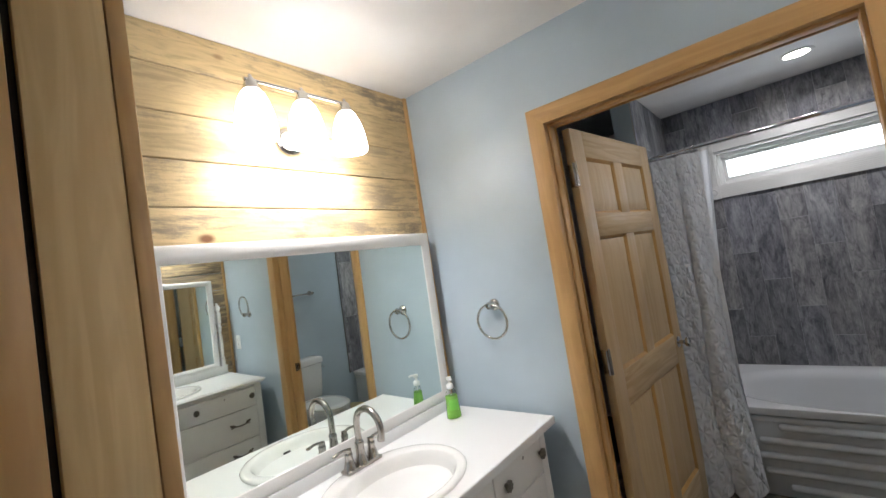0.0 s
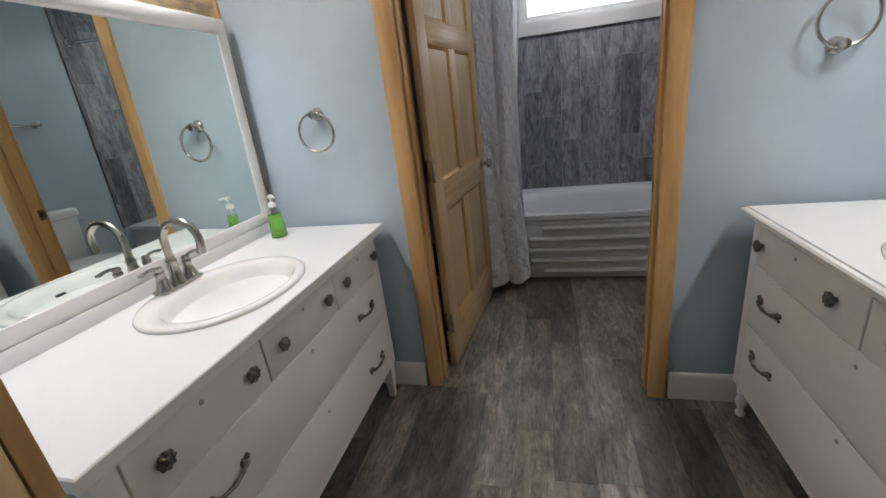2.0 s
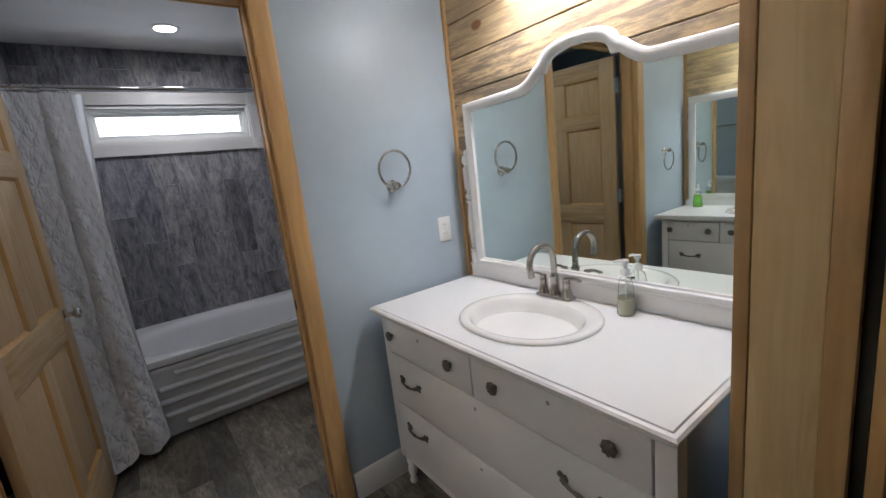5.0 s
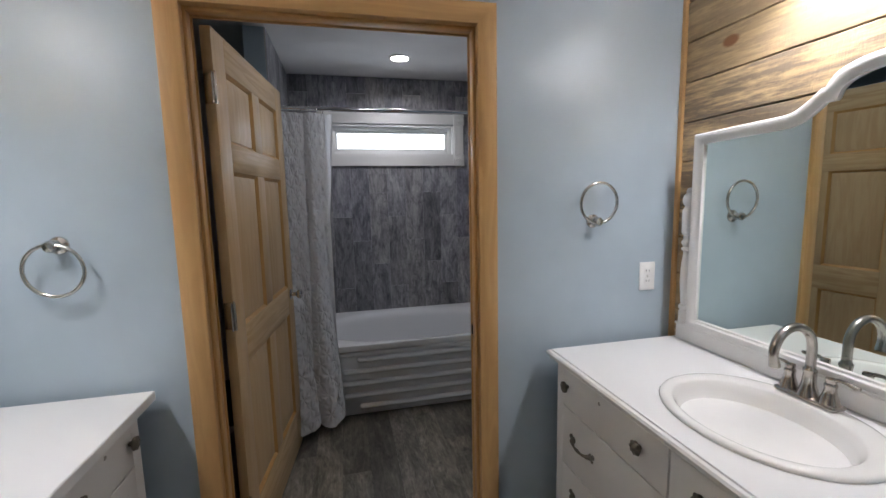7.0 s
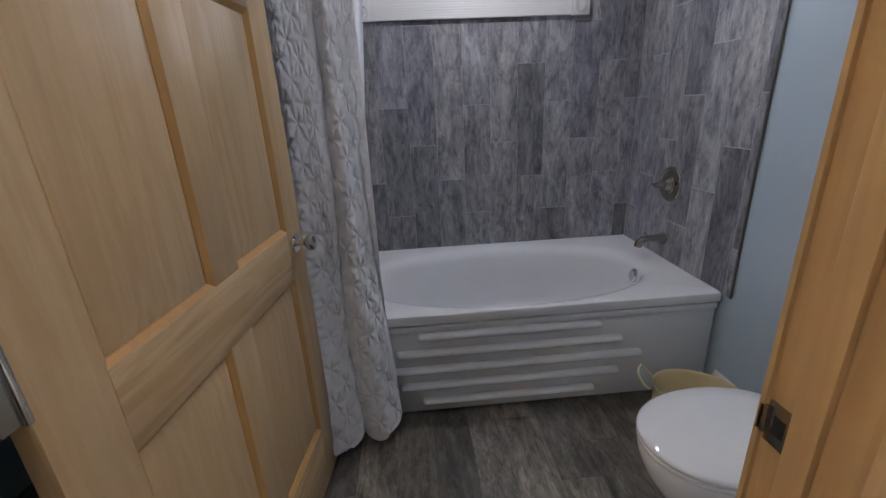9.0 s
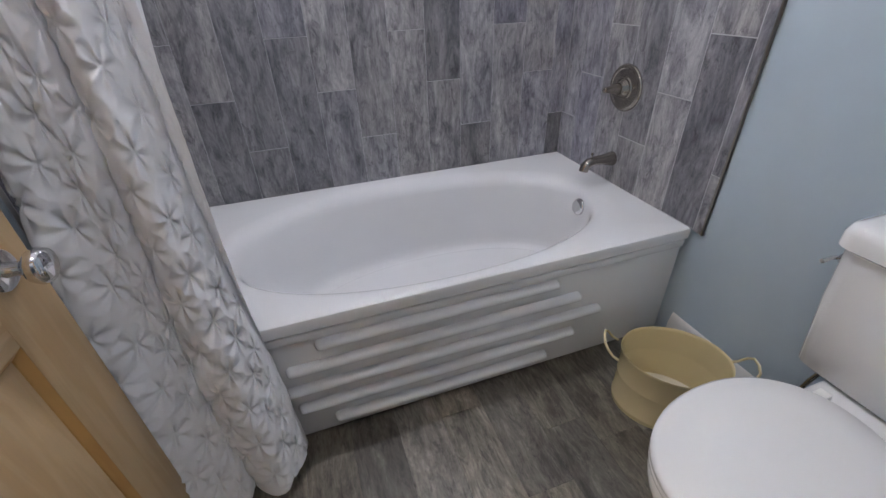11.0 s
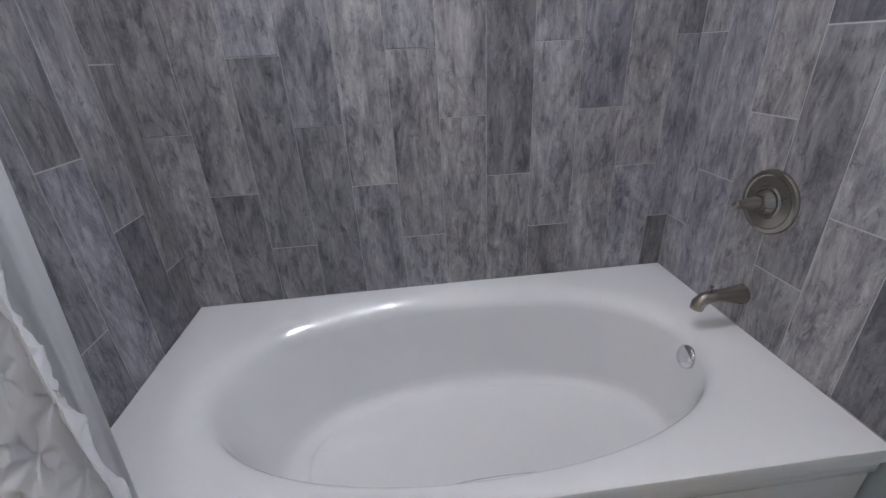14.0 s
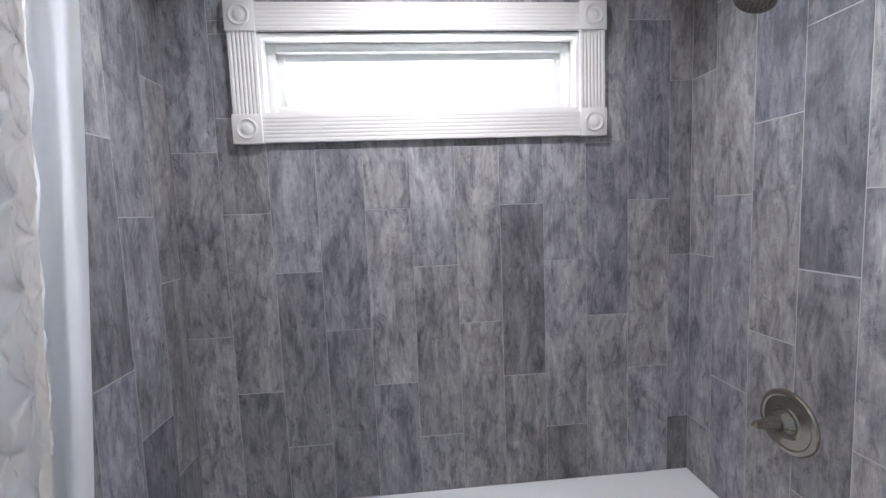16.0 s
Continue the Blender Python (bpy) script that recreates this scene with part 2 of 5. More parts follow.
def thin_cloth(name, colour, rough, through_share):
    """Thin white cloth that lets some light through."""
    mat = plain(name, colour, rough)
    t = mat.node_tree
    tr, mx = t.nodes.new("ShaderNodeBsdfTranslucent"), t.nodes.new("ShaderNodeMixShader")
    tr.inputs[0].default_value = (*colour, 1)
    mx.inputs[0].default_value = through_share
    t.links.new(t.nodes["Principled BSDF"].outputs[0], mx.inputs[1])
    t.links.new(tr.outputs[0], mx.inputs[2])
    t.links.new(mx.outputs[0], t.nodes["Material Output"].inputs[0])
    return mat


CLOTH = thin_cloth("white_satin", (0.90, 0.91, 0.94), 0.36, 0.08)
LINER = thin_cloth("white_liner", (0.88, 0.89, 0.91), 0.35, 0.5)
ENAMEL = plain("cream_enamel", (0.70, 0.60, 0.36), 0.2, coat=0.3)
CREAM = plain("cream_enamel_floor", (0.74, 0.69, 0.54), 0.18, coat=0.3)


def clouded(name, colour):
    """Cloudy soap: half glass, half milk."""
    mat = glass(name, colour, 0.08, 1.2)
    mat.node_tree.nodes["Principled BSDF"].inputs["Transmission Weight"].default_value = 0.55
    return mat


SOAP_GREEN = clouded("green_soap", (0.45, 0.92, 0.20))
SOAP_PALE = clouded("pale_soap", (0.90, 0.88, 0.70))
CLEAR = glass("clear_plastic", (0.98, 0.99, 0.98), 0.03, 1.12)
PLASTIC = plain("white_plastic", (0.82, 0.82, 0.8), 0.3)
LABEL_GREEN = plain("soap_label", (0.16, 0.50, 0.06), 0.4)
SIDE_BLUE = paint("dresser_side_paint", (0.34, 0.41, 0.48), 0.4)
RUBBER = plain("black_rubber", (0.03, 0.03, 0.03), 0.6)

# ---- mesh tools ----


class Mesh:
    """Gathers vertices and faces of one piece."""

    def __init__(self):
        self.v, self.f = [], []

    def box(self, x0, x1, y0, y1, z0, z1, c=0.0):
        if c <= 0:
            b = len(self.v)
            self.v += [(x, y, z) for z in (z0, z1) for y in (y0, y1) for x in (x0, x1)]
            self.f += [tuple(b + i for i in q) for q in ((0, 2, 3, 1), (4, 5, 7, 6), (0, 1, 5, 4), (2, 6, 7, 3), (0, 4, 6, 2), (1, 3, 7, 5))]
            return self
        bm = bmesh.new()
        bmesh.ops.create_cube(bm, size=1)
        for q in bm.verts:
            q.co = Vector((x0 + (q.co.x + 0.5) * (x1 - x0), y0 + (q.co.y + 0.5) * (y1 - y0), z0 + (q.co.z + 0.5) * (z1 - z0)))
        bmesh.ops.bevel(bm, geom=list(bm.edges), offset=c, segments=2, affect="EDGES", profile=0.5)
        b = len(self.v)
        bm.verts.index_update()
        self.v += [tuple(q.co) for q in bm.verts]
        self.f += [tuple(b + q.index for q in fc.verts) for fc in bm.faces]
        bm.free()
        return self

    def rings(self, rings, cap0=True, cap1=True, closed=True):
        """A skin over rings of equal point counts."""
        b, n = len(self.v), len(rings[0])
        for r in rings:
            self.v += [tuple(p) for p in r]
        m = n if closed else n - 1
        for i in range(len(rings) - 1):
            for j in range(m):
                k = (j + 1) % n
                self.f.append((b + i * n + j, b + i * n + k, b + (i + 1) * n + k, b + (i + 1) * n + j))
        if cap0:
            self.f.append(tuple(b + j for j in reversed(range(n))))
        if cap1:
            self.f.append(tuple(b + (len(rings) - 1) * n + j for j in range(n)))
        return self

    def lathe(self, profile, seg=24, at=(0, 0, 0), axis="z", squash=1.0, cap0=True, cap1=True):
        """profile: (radius, height) pairs about an axis through at."""
        out = []
        for r, h in profile:
            ring = []
            for j in range(seg):
                a = 2 * math.pi * j / seg
                p, q = r * math.cos(a), r * math.sin(a) * squash
                o = {"z": (p, q, h), "x": (h, p, q), "y": (q, h, p)}[axis]
                ring.append((at[0] + o[0], at[1] + o[1], at[2] + o[2]))
            out.append(ring)
        return self.rings(out, cap0, cap1)

    def tube(self, points, radius, seg=12):
        """A round bar along points; radius is a number or one for each point."""
        pts = [Vector(p) for p in points]
        rad = radius if isinstance(radius, (list, tuple)) else [radius] * len(pts)
        side, out = None, []
        for i, p in enumerate(pts):
            d = (pts[min(i + 1, len(pts) - 1)] - pts[max(i - 1, 0)]).normalized()
            if side is None:
                side = d.orthogonal().normalized()
            side = (side - d * side.dot(d)).normalized()
            up = d.cross(side)
            out.append([p + (side * math.cos(2 * math.pi * j / seg) + up * math.sin(2 * math.pi * j / seg)) * rad[i] for j in range(seg)])
        return self.rings(out)

    def torus(self, at, big, small, axis="y", seg=40, sides=10, start=0.0, sweep=360.0):
        pts = []
        for i in range(seg + 1):
            a = radians(start + sweep * i / seg)
            p, q = big * math.cos(a), big * math.sin(a)
            pts.append({"y": (at[0] + p, at[1], at[2] + q), "z": (at[0] + p, at[1] + q, at[2]), "x": (at[0], at[1] + p, at[2] + q)}[axis])
        return self.tube(pts, small, sides)

    def strip(self, outline, axis, a0, a1):
        """A straight moulding: a closed outline (two coordinates) run along an axis from a0 to a1."""
        def place(p, h):
            return {"x": (h, p[0], p[1]), "y": (p[0], h, p[1]), "z": (p[0], p[1], h)}[axis]
        return self.rings([[place(p, a0) for p in outline], [place(p, a1) for p in outline]])

    def data(self, name, material, smooth=35):
        me = bpy.data.meshes.new(name)
        me.from_pydata(self.v, [], self.f)
        me.materials.append(material)
        bm = bmesh.new()
        bm.from_mesh(me)
        bmesh.ops.recalc_face_normals(bm, faces=list(bm.faces))
        bm.to_mesh(me)
        bm.free()
        if smooth:
            me.polygons.foreach_set("use_smooth", [True] * len(me.polygons))
            me.set_sharp_from_angle(angle=radians(smooth))
        return me


def part(name, mesh, material, parent=None, label="", smooth=35, at=None):
    ob = new(name, mesh.data(name, material, smooth))
    if parent is not None:
        ob.parent = parent
    if at is not None:
        ob.matrix_basis = at if isinstance(at, Matrix) else Matrix.Translation(at)
    return tagged(ob, label)


def thing(name, m, label, category, group="", kind=""):
    ob = new(name)
    ob.empty_display_size = 0.05
    ob.matrix_basis = m
    return tagged(ob, label, category, group, kind)


def structure(name, mesh, material, label, category, smooth=30):
    return tagged(part(name, mesh, material, None, "", smooth), label, category, "", "structure")


# ---- the plan ----
XL, XR = -1.105, 1.458        # wall faces of the dresser room
BOARD_XL, BOARD_XR = -1.085, 1.432
YD0, YD1 = 1.655, 1.77        # wall between dresser room and bath
YB = 3.77                     # tile face behind the tub
CEIL = 2.44
OPEN0, OPEN1, HEAD = -0.364, 0.583, 2.057
ALC0, ALC1 = -0.298, 1.448    # tile faces at the tub's ends
TILE_FRONT = 2.862
TILE_FOOT = 0.485              # lowest edge of the tile
IX0, IX1, IZ0, IZ1 = -0.006, 1.044, 1.808, 2.066   # window opening

structure("floor", Mesh().box(-2.1, 2.3, -3.0, 4.0, -0.08, -0.005), DARK, "grey vinyl plank floor through both rooms", "floor")
ceiling = Mesh().box(-2.1, 2.3, -3.0, 0.0, CEIL, 2.54).box(-2.1, 2.3, 0.0, 4.0, CEIL, 2.54)
structure("ceiling", ceiling, WHITE_CEIL, "smooth white painted ceiling", "ceiling")

divider = Mesh().box(XL, OPEN0 - 0.02, YD0, YD1, 0, CEIL).box(OPEN1 + 0.02, XR, YD0, YD1, 0, CEIL).box(OPEN0 - 0.02, OPEN1 + 0.02, YD0, YD1, HEAD + 0.02, CEIL)
structure("wall_divider", divider, BLUE, "light blue painted wall with a doorway to the bath", "wall")
wall_left = structure("wall_left", Mesh().box(XL - 0.1, XL, 0.1, YD1, 0, CEIL), BLUE, "wall clad in planed reclaimed boards behind a mirror", "wall")
wall_right = structure("wall_right", Mesh().box(XR, XR + 0.1, 0.1, 3.93, 0, CEIL), BLUE, "light blue wall, clad in rough boards behind a mirror", "wall")
structure("wall_bath_left", Mesh().box(-1.5, -1.4, YD1, 3.93, 0, CEIL).box(-1.4, XL, YD1 - 0.1, YD1, 0, CEIL), BLUE, "light blue painted bath wall in shade", "wall")
partition = structure("wall_tub_end", Mesh().box(-0.42, ALC0 - 0.01, 2.862, YB + 0.01, 0, CEIL), BLUE, "short partition at the tub's end, tiled on one side", "wall")
hx0, hx1 = IX0 + 0.009, IX1 - 0.009
back = Mesh().box(-1.4, hx0, YB + 0.01, 3.93, 0, CEIL).box(hx1, XR, YB + 0.01, 3.93, 0, CEIL).box(hx0, hx1, YB + 0.01, 3.93, 0, IZ0 - 0.006).box(hx0, hx1, YB + 0.01, 3.93, IZ1 + 0.006, CEIL)
wall_back = structure("wall_back", back, GROUT, "bath wall of grey wood-look tile with a high window", "wall")
structure("wall_entry", Mesh().box(XL, -0.455, 0.12, 0.225, 0, CEIL).box(1.005, XR, 0.12, 0.275, 0, CEIL).box(-0.455, 1.005, 0.12, 0.225, 2.07, CEIL), BLUE, "light blue wall with a wide cased opening", "wall")
outer = Mesh().box(-2.2, -2.1, -3.0, 0.1, 0, CEIL).box(2.3, 2.4, -3.0, 0.1, 0, CEIL).box(-2.1, 2.3, -3.1, -3.0, 0, CEIL)
outer.box(-2.1, XL - 0.1, 0.1, 0.2, 0, CEIL).box(XR + 0.1, 2.3, 0.1, 0.2, 0, CEIL)
structure("wall_outer_room", outer, BLUE, "plain blue walls of the room outside the opening", "wall")

# plank floor
plank_mesh = Mesh().box(-0.0745, 0.0745, -0.4545, 0.4545, -0.005, 0.0).data("plank", FLOOR, 0)
floor_ob = bpy.data.objects["floor"]
rng = random.Random(4)


def floor_row(x, joints):
    for y0, y1 in zip(joints[:-1], joints[1:]):
        a, b = max(y0, -0.6), min(y1, 3.0)
        if b - a < 0.02:
            continue
        if b - a > 0.905:
            ob = new("plank", plank_mesh)
        else:
            h = (b - a) / 2 - 0.0005
            ob = new("plank", Mesh().box(-0.0745, 0.0745, -h, h, -0.005, 0.0).data("plank", FLOOR, 0))
        ob.parent = floor_ob
        ob.location = (x, (a + b) / 2, 0)


for col in range(-11, 9):
    first = {3: 2.494, 1: 1.171}.get(col, 0.0 + rng.random() * 0.91)
    k0 = first - 0.91 * 6
    floor_row(0.17 + 0.15 * col + 0.075, [k0 + 0.91 * i for i in range(12)])
far_floor = Mesh()
for i in range(29):
    far_floor.box(-2.1 + 0.15 * i, -1.952 + 0.15 * i, -3.0, -0.602, -0.005, 0.0)
tagged(part("plank_far", far_floor, FLOOR, floor_ob, "", 0), kind="stuff")

# boards on the end walls
for side, x0, x1, mat, wall, first, step in (("l", XL, BOARD_XL, BOARD_L, wall_left, 2.305, 0.153), ("r", BOARD_XR, XR, BOARD_R, wall_right, 2.330, 0.151)):
    z1 = CEIL
    z = first
    rough = side == "r"
    rr = random.Random(11 if rough else 5)
    while z1 > 0.3:
        gap = 0.0022 if rough else 0.0012
        n = 26 if rough else 2
        half = (1.634 - 0.24) / 2
        hz = (z1 - z) / 2 - gap
        wob0, wob1 = rr.random() * 9, rr.random() * 9
        front, back_x = (x1, x0) if side == "l" else (x0, x1)
        rings = []
        for i in range(n + 1):
            s = -half + 2 * half * i / n
            d0 = 0.0028 * noise.noise((s * 6, wob0, 0)) if rough else 0
            d1 = 0.0028 * noise.noise((s * 6, wob1, 3)) if rough else 0
            pf = (front - back_x) * (1 + (0.10 * noise.noise((s * 3, wob0, 7)) if rough else 0))
            c = 0.003
            sg = 1 if pf > 0 else -1
            rings.append([(s, 0, -hz + d0), (s, pf - sg * c, -hz + d0), (s, pf, -hz + d0 + c), (s, pf, hz + d1 - c), (s, pf - sg * c, hz + d1), (s, 0, hz + d1)])
        m = Mesh().rings(rings)
        ob = new("board", m.data("board", mat, 20))
        ob.parent = wall
        # local x runs along the wall, local y out of it
        ob.matrix_basis = Matrix(((0, 1, 0, back_x), (1, 0, 0, (1.634 + 0.24) / 2), (0, 0, 1, (z1 + z) / 2), (0, 0, 0, 1)))
        z1, z = z, z - step
    xa, xb = (x0, x1 + 0.012) if side == "l" else (x0 - 0.012, x1)
    structure("trim", Mesh().box(xa, xb, 1.6345, 1.6545, 0.0, CEIL - 0.002, 0.004), CASING[2], "slim pine strip in the corner of the boards", "trim")

# baseboards
base_prof = [(0, 0), (0.014, 0), (0.014, 0.088), (0.011, 0.098), (0.011, 0.104), (0.007, 0.116), (0.004, 0.124), (0, 0.128)]
CAS_W = 0.068
structure("baseboard", Mesh().strip([(YD0 - a, b) for a, b in base_prof], "x", XL + 0.03, OPEN0 - CAS_W - 0.004), TRIM_WHITE, "white moulded baseboard", "baseboard")
structure("baseboard", Mesh().strip([(YD0 - a, b) for a, b in base_prof], "x", OPEN1 + CAS_W + 0.004, XR - 0.04), TRIM_WHITE, "white moulded baseboard", "baseboard")
structure("baseboard", Mesh().strip([(XR - a, b) for a, b in base_prof], "y", YD1, 2.868), TRIM_WHITE, "white moulded baseboard beside the tub", "baseboard")
structure("baseboard", Mesh().strip([(YD1 + a, b) for a, b in base_prof], "x", OPEN1 + CAS_W + 0.004, XR - 0.016), TRIM_WHITE, "white moulded baseboard behind the toilet", "baseboard")

# tiles
def tile_wall(owner, place, width, phase0, turn=1, cut=None, first=0.152, thick=0.009):
    """Columns of 0.152 x 0.605 m tiles from a corner, the first one cut; place(u, d, z) gives the pose of a tile's middle."""
    cols, u = [], 0.0
    while u < width - 0.01:
        step = 0.152 if u else first
        cols.append((u, min(u + step, width)))
        u += step
    shared = {}
    for k, (u0, u1) in enumerate(cols):
        z = 0.697 + 0.2 * ((turn * k + phase0) % 3) - 1.21
        while z < CEIL:
            za, zb = max(z, TILE_FOOT), min(z + 0.605, CEIL)
            if zb - za < 0.004:
                z += 0.605
                continue
            spans = [(u0, u1, za, zb)]
            if cut:
                c0, c1, d0, d1 = cut
                nxt = []
                for a, b, lo, hi in spans:
                    if b <= c0 or a >= c1 or hi <= d0 or lo >= d1:
                        nxt.append((a, b, lo, hi))
                        continue
                    if lo < d0:
                        nxt.append((a, b, lo, d0))
                    if hi > d1:
                        nxt.append((a, b, d1, hi))
                    lo2, hi2 = max(lo, d0), min(hi, d1)
                    if a < c0:
                        nxt.append((a, c0, lo2, hi2))
                    if b > c1:
                        nxt.append((c1, b, lo2, hi2))
                spans = nxt
            for a, b, lo, hi in spans:
                if b - a < 0.006 or hi - lo < 0.006:
                    continue
                w, h = (b - a) / 2 - 0.0006, (hi - lo) / 2 - 0.0011
                key = (round(w, 4), round(h, 4), owner.name)
                if key not in shared:
                    c = 0.0014
                    m = Mesh()
                    m.rings([[(-w, 0, -h), (w, 0, -h), (w, 0, h), (-w, 0, h)], [(-w, thick - c, -h), (w, thick - c, -h), (w, thick - c, h), (-w, thick - c, h)],
                             [(-w + c, thick, -h + c), (w - c, thick, -h + c), (w - c, thick, h - c), (-w + c, thick, h - c)]])
                    shared[key] = m.data("tile", TILE, 0)
                ob = new("tile", shared[key])
                ob.parent = owner
                ob.matrix_basis = place((a + b) / 2, (lo + hi) / 2)
            z += 0.605


# sheet of grout behind the end tiles
structure("grout_bed", Mesh().box(ALC1 + 0.0014, XR - 0.0005, TILE_FRONT + 0.002, YB + 0.008, TILE_FOOT + 0.001, CEIL - 0.001), GROUT, "pale grout behind the end-wall tile", "grout")
structure("grout_bed", Mesh().box(ALC0 - 0.0095, ALC0 - 0.0014, 2.864, YB + 0.008, TILE_FOOT + 0.001, CEIL - 0.001), GROUT, "pale grout behind the end-wall tile", "grout")
gx0, gx1 = ALC0 + 0.001, ALC1 - 0.001
bed = Mesh().box(gx0, IX0, YB + 0.0014, YB + 0.0095, TILE_FOOT + 0.001, CEIL - 0.001).box(IX1, gx1, YB + 0.0014, YB + 0.0095, TILE_FOOT + 0.001, CEIL - 0.001)
bed.box(IX0, IX1, YB + 0.0014, YB + 0.0095, TILE_FOOT + 0.001, IZ0).box(IX0, IX1, YB + 0.0014, YB + 0.0095, IZ1, CEIL - 0.001)
structure("grout_bed", bed, GROUT, "pale grout behind the back-wall tile", "grout")
structure("trim", Mesh().box(XR - 0.0115, XR - 0.0005, TILE_FRONT - 0.006, TILE_FRONT + 0.0005, TILE_FOOT, CEIL - 0.002, 0.001), PEWTER, "dark metal edge strip beside the tile", "trim")

# ---- doorway ----
def casing_outline(w, t):
    """Colonial casing, inner edge at 0, outer edge at w."""
    return [(0, 0), (0, t * 0.45), (0.006, t * 0.62), (0.016, t * 0.66), (0.022, t * 0.85), (0.034, t * 0.95), (w - 0.012, t), (w - 0.004, t * 0.95), (w, t * 0.8), (w, 0)]


def cased_opening(name, y, out, side_mat):
    """Casing on one face of the divider; out is -1 towards the dresser room."""
    t = 0.017
    prof = casing_outline(CAS_W, t)
    th = thing(name, Matrix.Identity(4), "honey-coloured pine door casing with a moulded face", "door casing", "", "structure")
    for sgn, x in ((-1, OPEN0 + 0.006), (1, OPEN1 - 0.006)):
        lo = [(x + sgn * a, y + out * b, 0.0) for a, b in prof]
        hi = [(x + sgn * a, y + out * b, HEAD - 0.006 + a) for a, b in prof]
        part("side_casing", Mesh().rings([lo, hi]), side_mat, th)
    a_ring = [(OPEN0 + 0.006 - a, y + out * b, HEAD - 0.006 + a) for a, b in prof]
    b_ring = [(OPEN1 - 0.006 + a, y + out * b, HEAD - 0.006 + a) for a, b in prof]
    part("head_casing", Mesh().rings([a_ring, b_ring]), CASING[0], th)
    return th


cased_opening("door_casing", YD0, -1, CASING[2])
cased_opening("door_casing", YD1, 1, CASING[2])
jamb = thing("door_jamb", Matrix.Identity(4), "pine door jamb with stop and nickel strike plate", "door jamb", "", "structure")
part("side_jamb", Mesh().box(OPEN0 - 0.0195, OPEN0, YD0 + 0.0005, YD1 - 0.0005, 0, HEAD), CASING[2], jamb)
part("side_jamb", Mesh().box(OPEN1, OPEN1 + 0.0195, YD0 + 0.0005, YD1 - 0.0005, 0, HEAD), CASING[2], jamb)
part("head_jamb", Mesh().box(OPEN0 - 0.0195, OPEN1 + 0.0195, YD0 + 0.0005, YD1 - 0.0005, HEAD, HEAD + 0.0195), CASING[0], jamb)
part("stop", Mesh().box(OPEN0, OPEN0 + 0.011, YD1 - 0.075, YD1 - 0.04, 0, HEAD, 0.002), CASING[2], jamb)
part("stop", Mesh().box(OPEN1 - 0.011, OPEN1, YD1 - 0.075, YD1 - 0.04, 0, HEAD, 0.002), CASING[2], jamb)
part("stop", Mesh().box(OPEN0 + 0.011, OPEN1 - 0.011, YD1 - 0.075, YD1 - 0.04, HEAD - 0.011, HEAD, 0.002), CASING[0], jamb)
strike = part("strike_plate", Mesh().box(OPEN1 - 0.0025, OPEN1 + 0.001, YD1 - 0.040, YD1 - 0.004, 0.885, 0.945, 0.001).box(OPEN1 - 0.006, OPEN1 - 0.001, YD1 - 0.006, YD1 + 0.006, 0.895, 0.935, 0.001), NICKEL, jamb, "nickel strike plate")
part("latch_hole", Mesh().box(OPEN1 - 0.0032, OPEN1 - 0.0024, YD1 - 0.03, YD1 - 0.014, 0.902, 0.928), DARK, strike)

# six-panel door, hinged on the bath side and swung wide open
DW, DH, DT = 0.905, 2.035, 0.035
door = thing("door_1", pose(-0.350, 1.806, 0.008, 0, 0, 84.0), "natural pine six-panel door standing open into the bath", "door", "", "structure")
stile, mull = 0.112, 0.098
rails = [(0, 0.235), (0.815, 0.965), (1.555, 1.66), (1.915, DH)]
for x0, x1 in ((0, stile), (DW - stile, DW)):
    part("stile", Mesh().box(x0, x1, -DT, 0, 0, DH, 0.0015), DOOR_Z, door)
for z0, z1 in rails:
    part("rail", Mesh().box(stile + 0.0004, DW - stile - 0.0004, -DT, 0, z0, z1, 0.001), DOOR_X, door)
for (a0, a1), (b0, b1) in zip(rails[:-1], rails[1:]):
    part("mullion", Mesh().box(DW / 2 - mull / 2, DW / 2 + mull / 2, -DT + 0.0002, -0.0002, a1 + 0.0004, b0 - 0.0004, 0.001), DOOR_Z, door)
    for x0, x1 in ((stile, DW / 2 - mull / 2), (DW / 2 + mull / 2, DW - stile)):
        z0, z1 = a1, b0
        bead = Mesh()
        for y_out, s in ((-DT, 1), (0, -1)):
            ring = lambda i, d: [(x0 + i, y_out + s * d, z0 + i), (x1 - i, y_out + s * d, z0 + i), (x1 - i, y_out + s * d, z1 - i), (x0 + i, y_out + s * d, z1 - i)]
            bead.rings([ring(0, 0.001), ring(0.004, 0.004), ring(0.012, 0.010), ring(0.013, 0.0125)], False, False)
        pn = part("panel", Mesh().rings([[(x0 + i, y, z0 + i), (x1 - i, y, z0 + i), (x1 - i, y, z1 - i), (x0 + i, y, z1 - i)] for i, y in
                                         ((0.05, -DT + 0.003), (0.014, -DT + 0.0115), (0.014, -0.0115), (0.05, -0.003))]), DOOR_Z, door, "", 20)
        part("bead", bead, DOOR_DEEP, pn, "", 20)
for side, y, s in (("a", -DT, -1), ("b", 0.0, 1)):
    kn = part("knob", Mesh().lathe([(0.031, 0), (0.031, 0.004), (0.027, 0.007), (0.012, 0.009), (0.0105, 0.028), (0.013, 0.034), (0.024, 0.042), (0.0275, 0.052), (0.025, 0.060), (0.016, 0.065), (0.0, 0.066)], 28, (0, 0, 0), "y"), CHROME, door, "polished nickel door knob", 50,
              pose(DW - 0.065, y, 0.918) @ Matrix.Diagonal((1, s, 1, 1)))
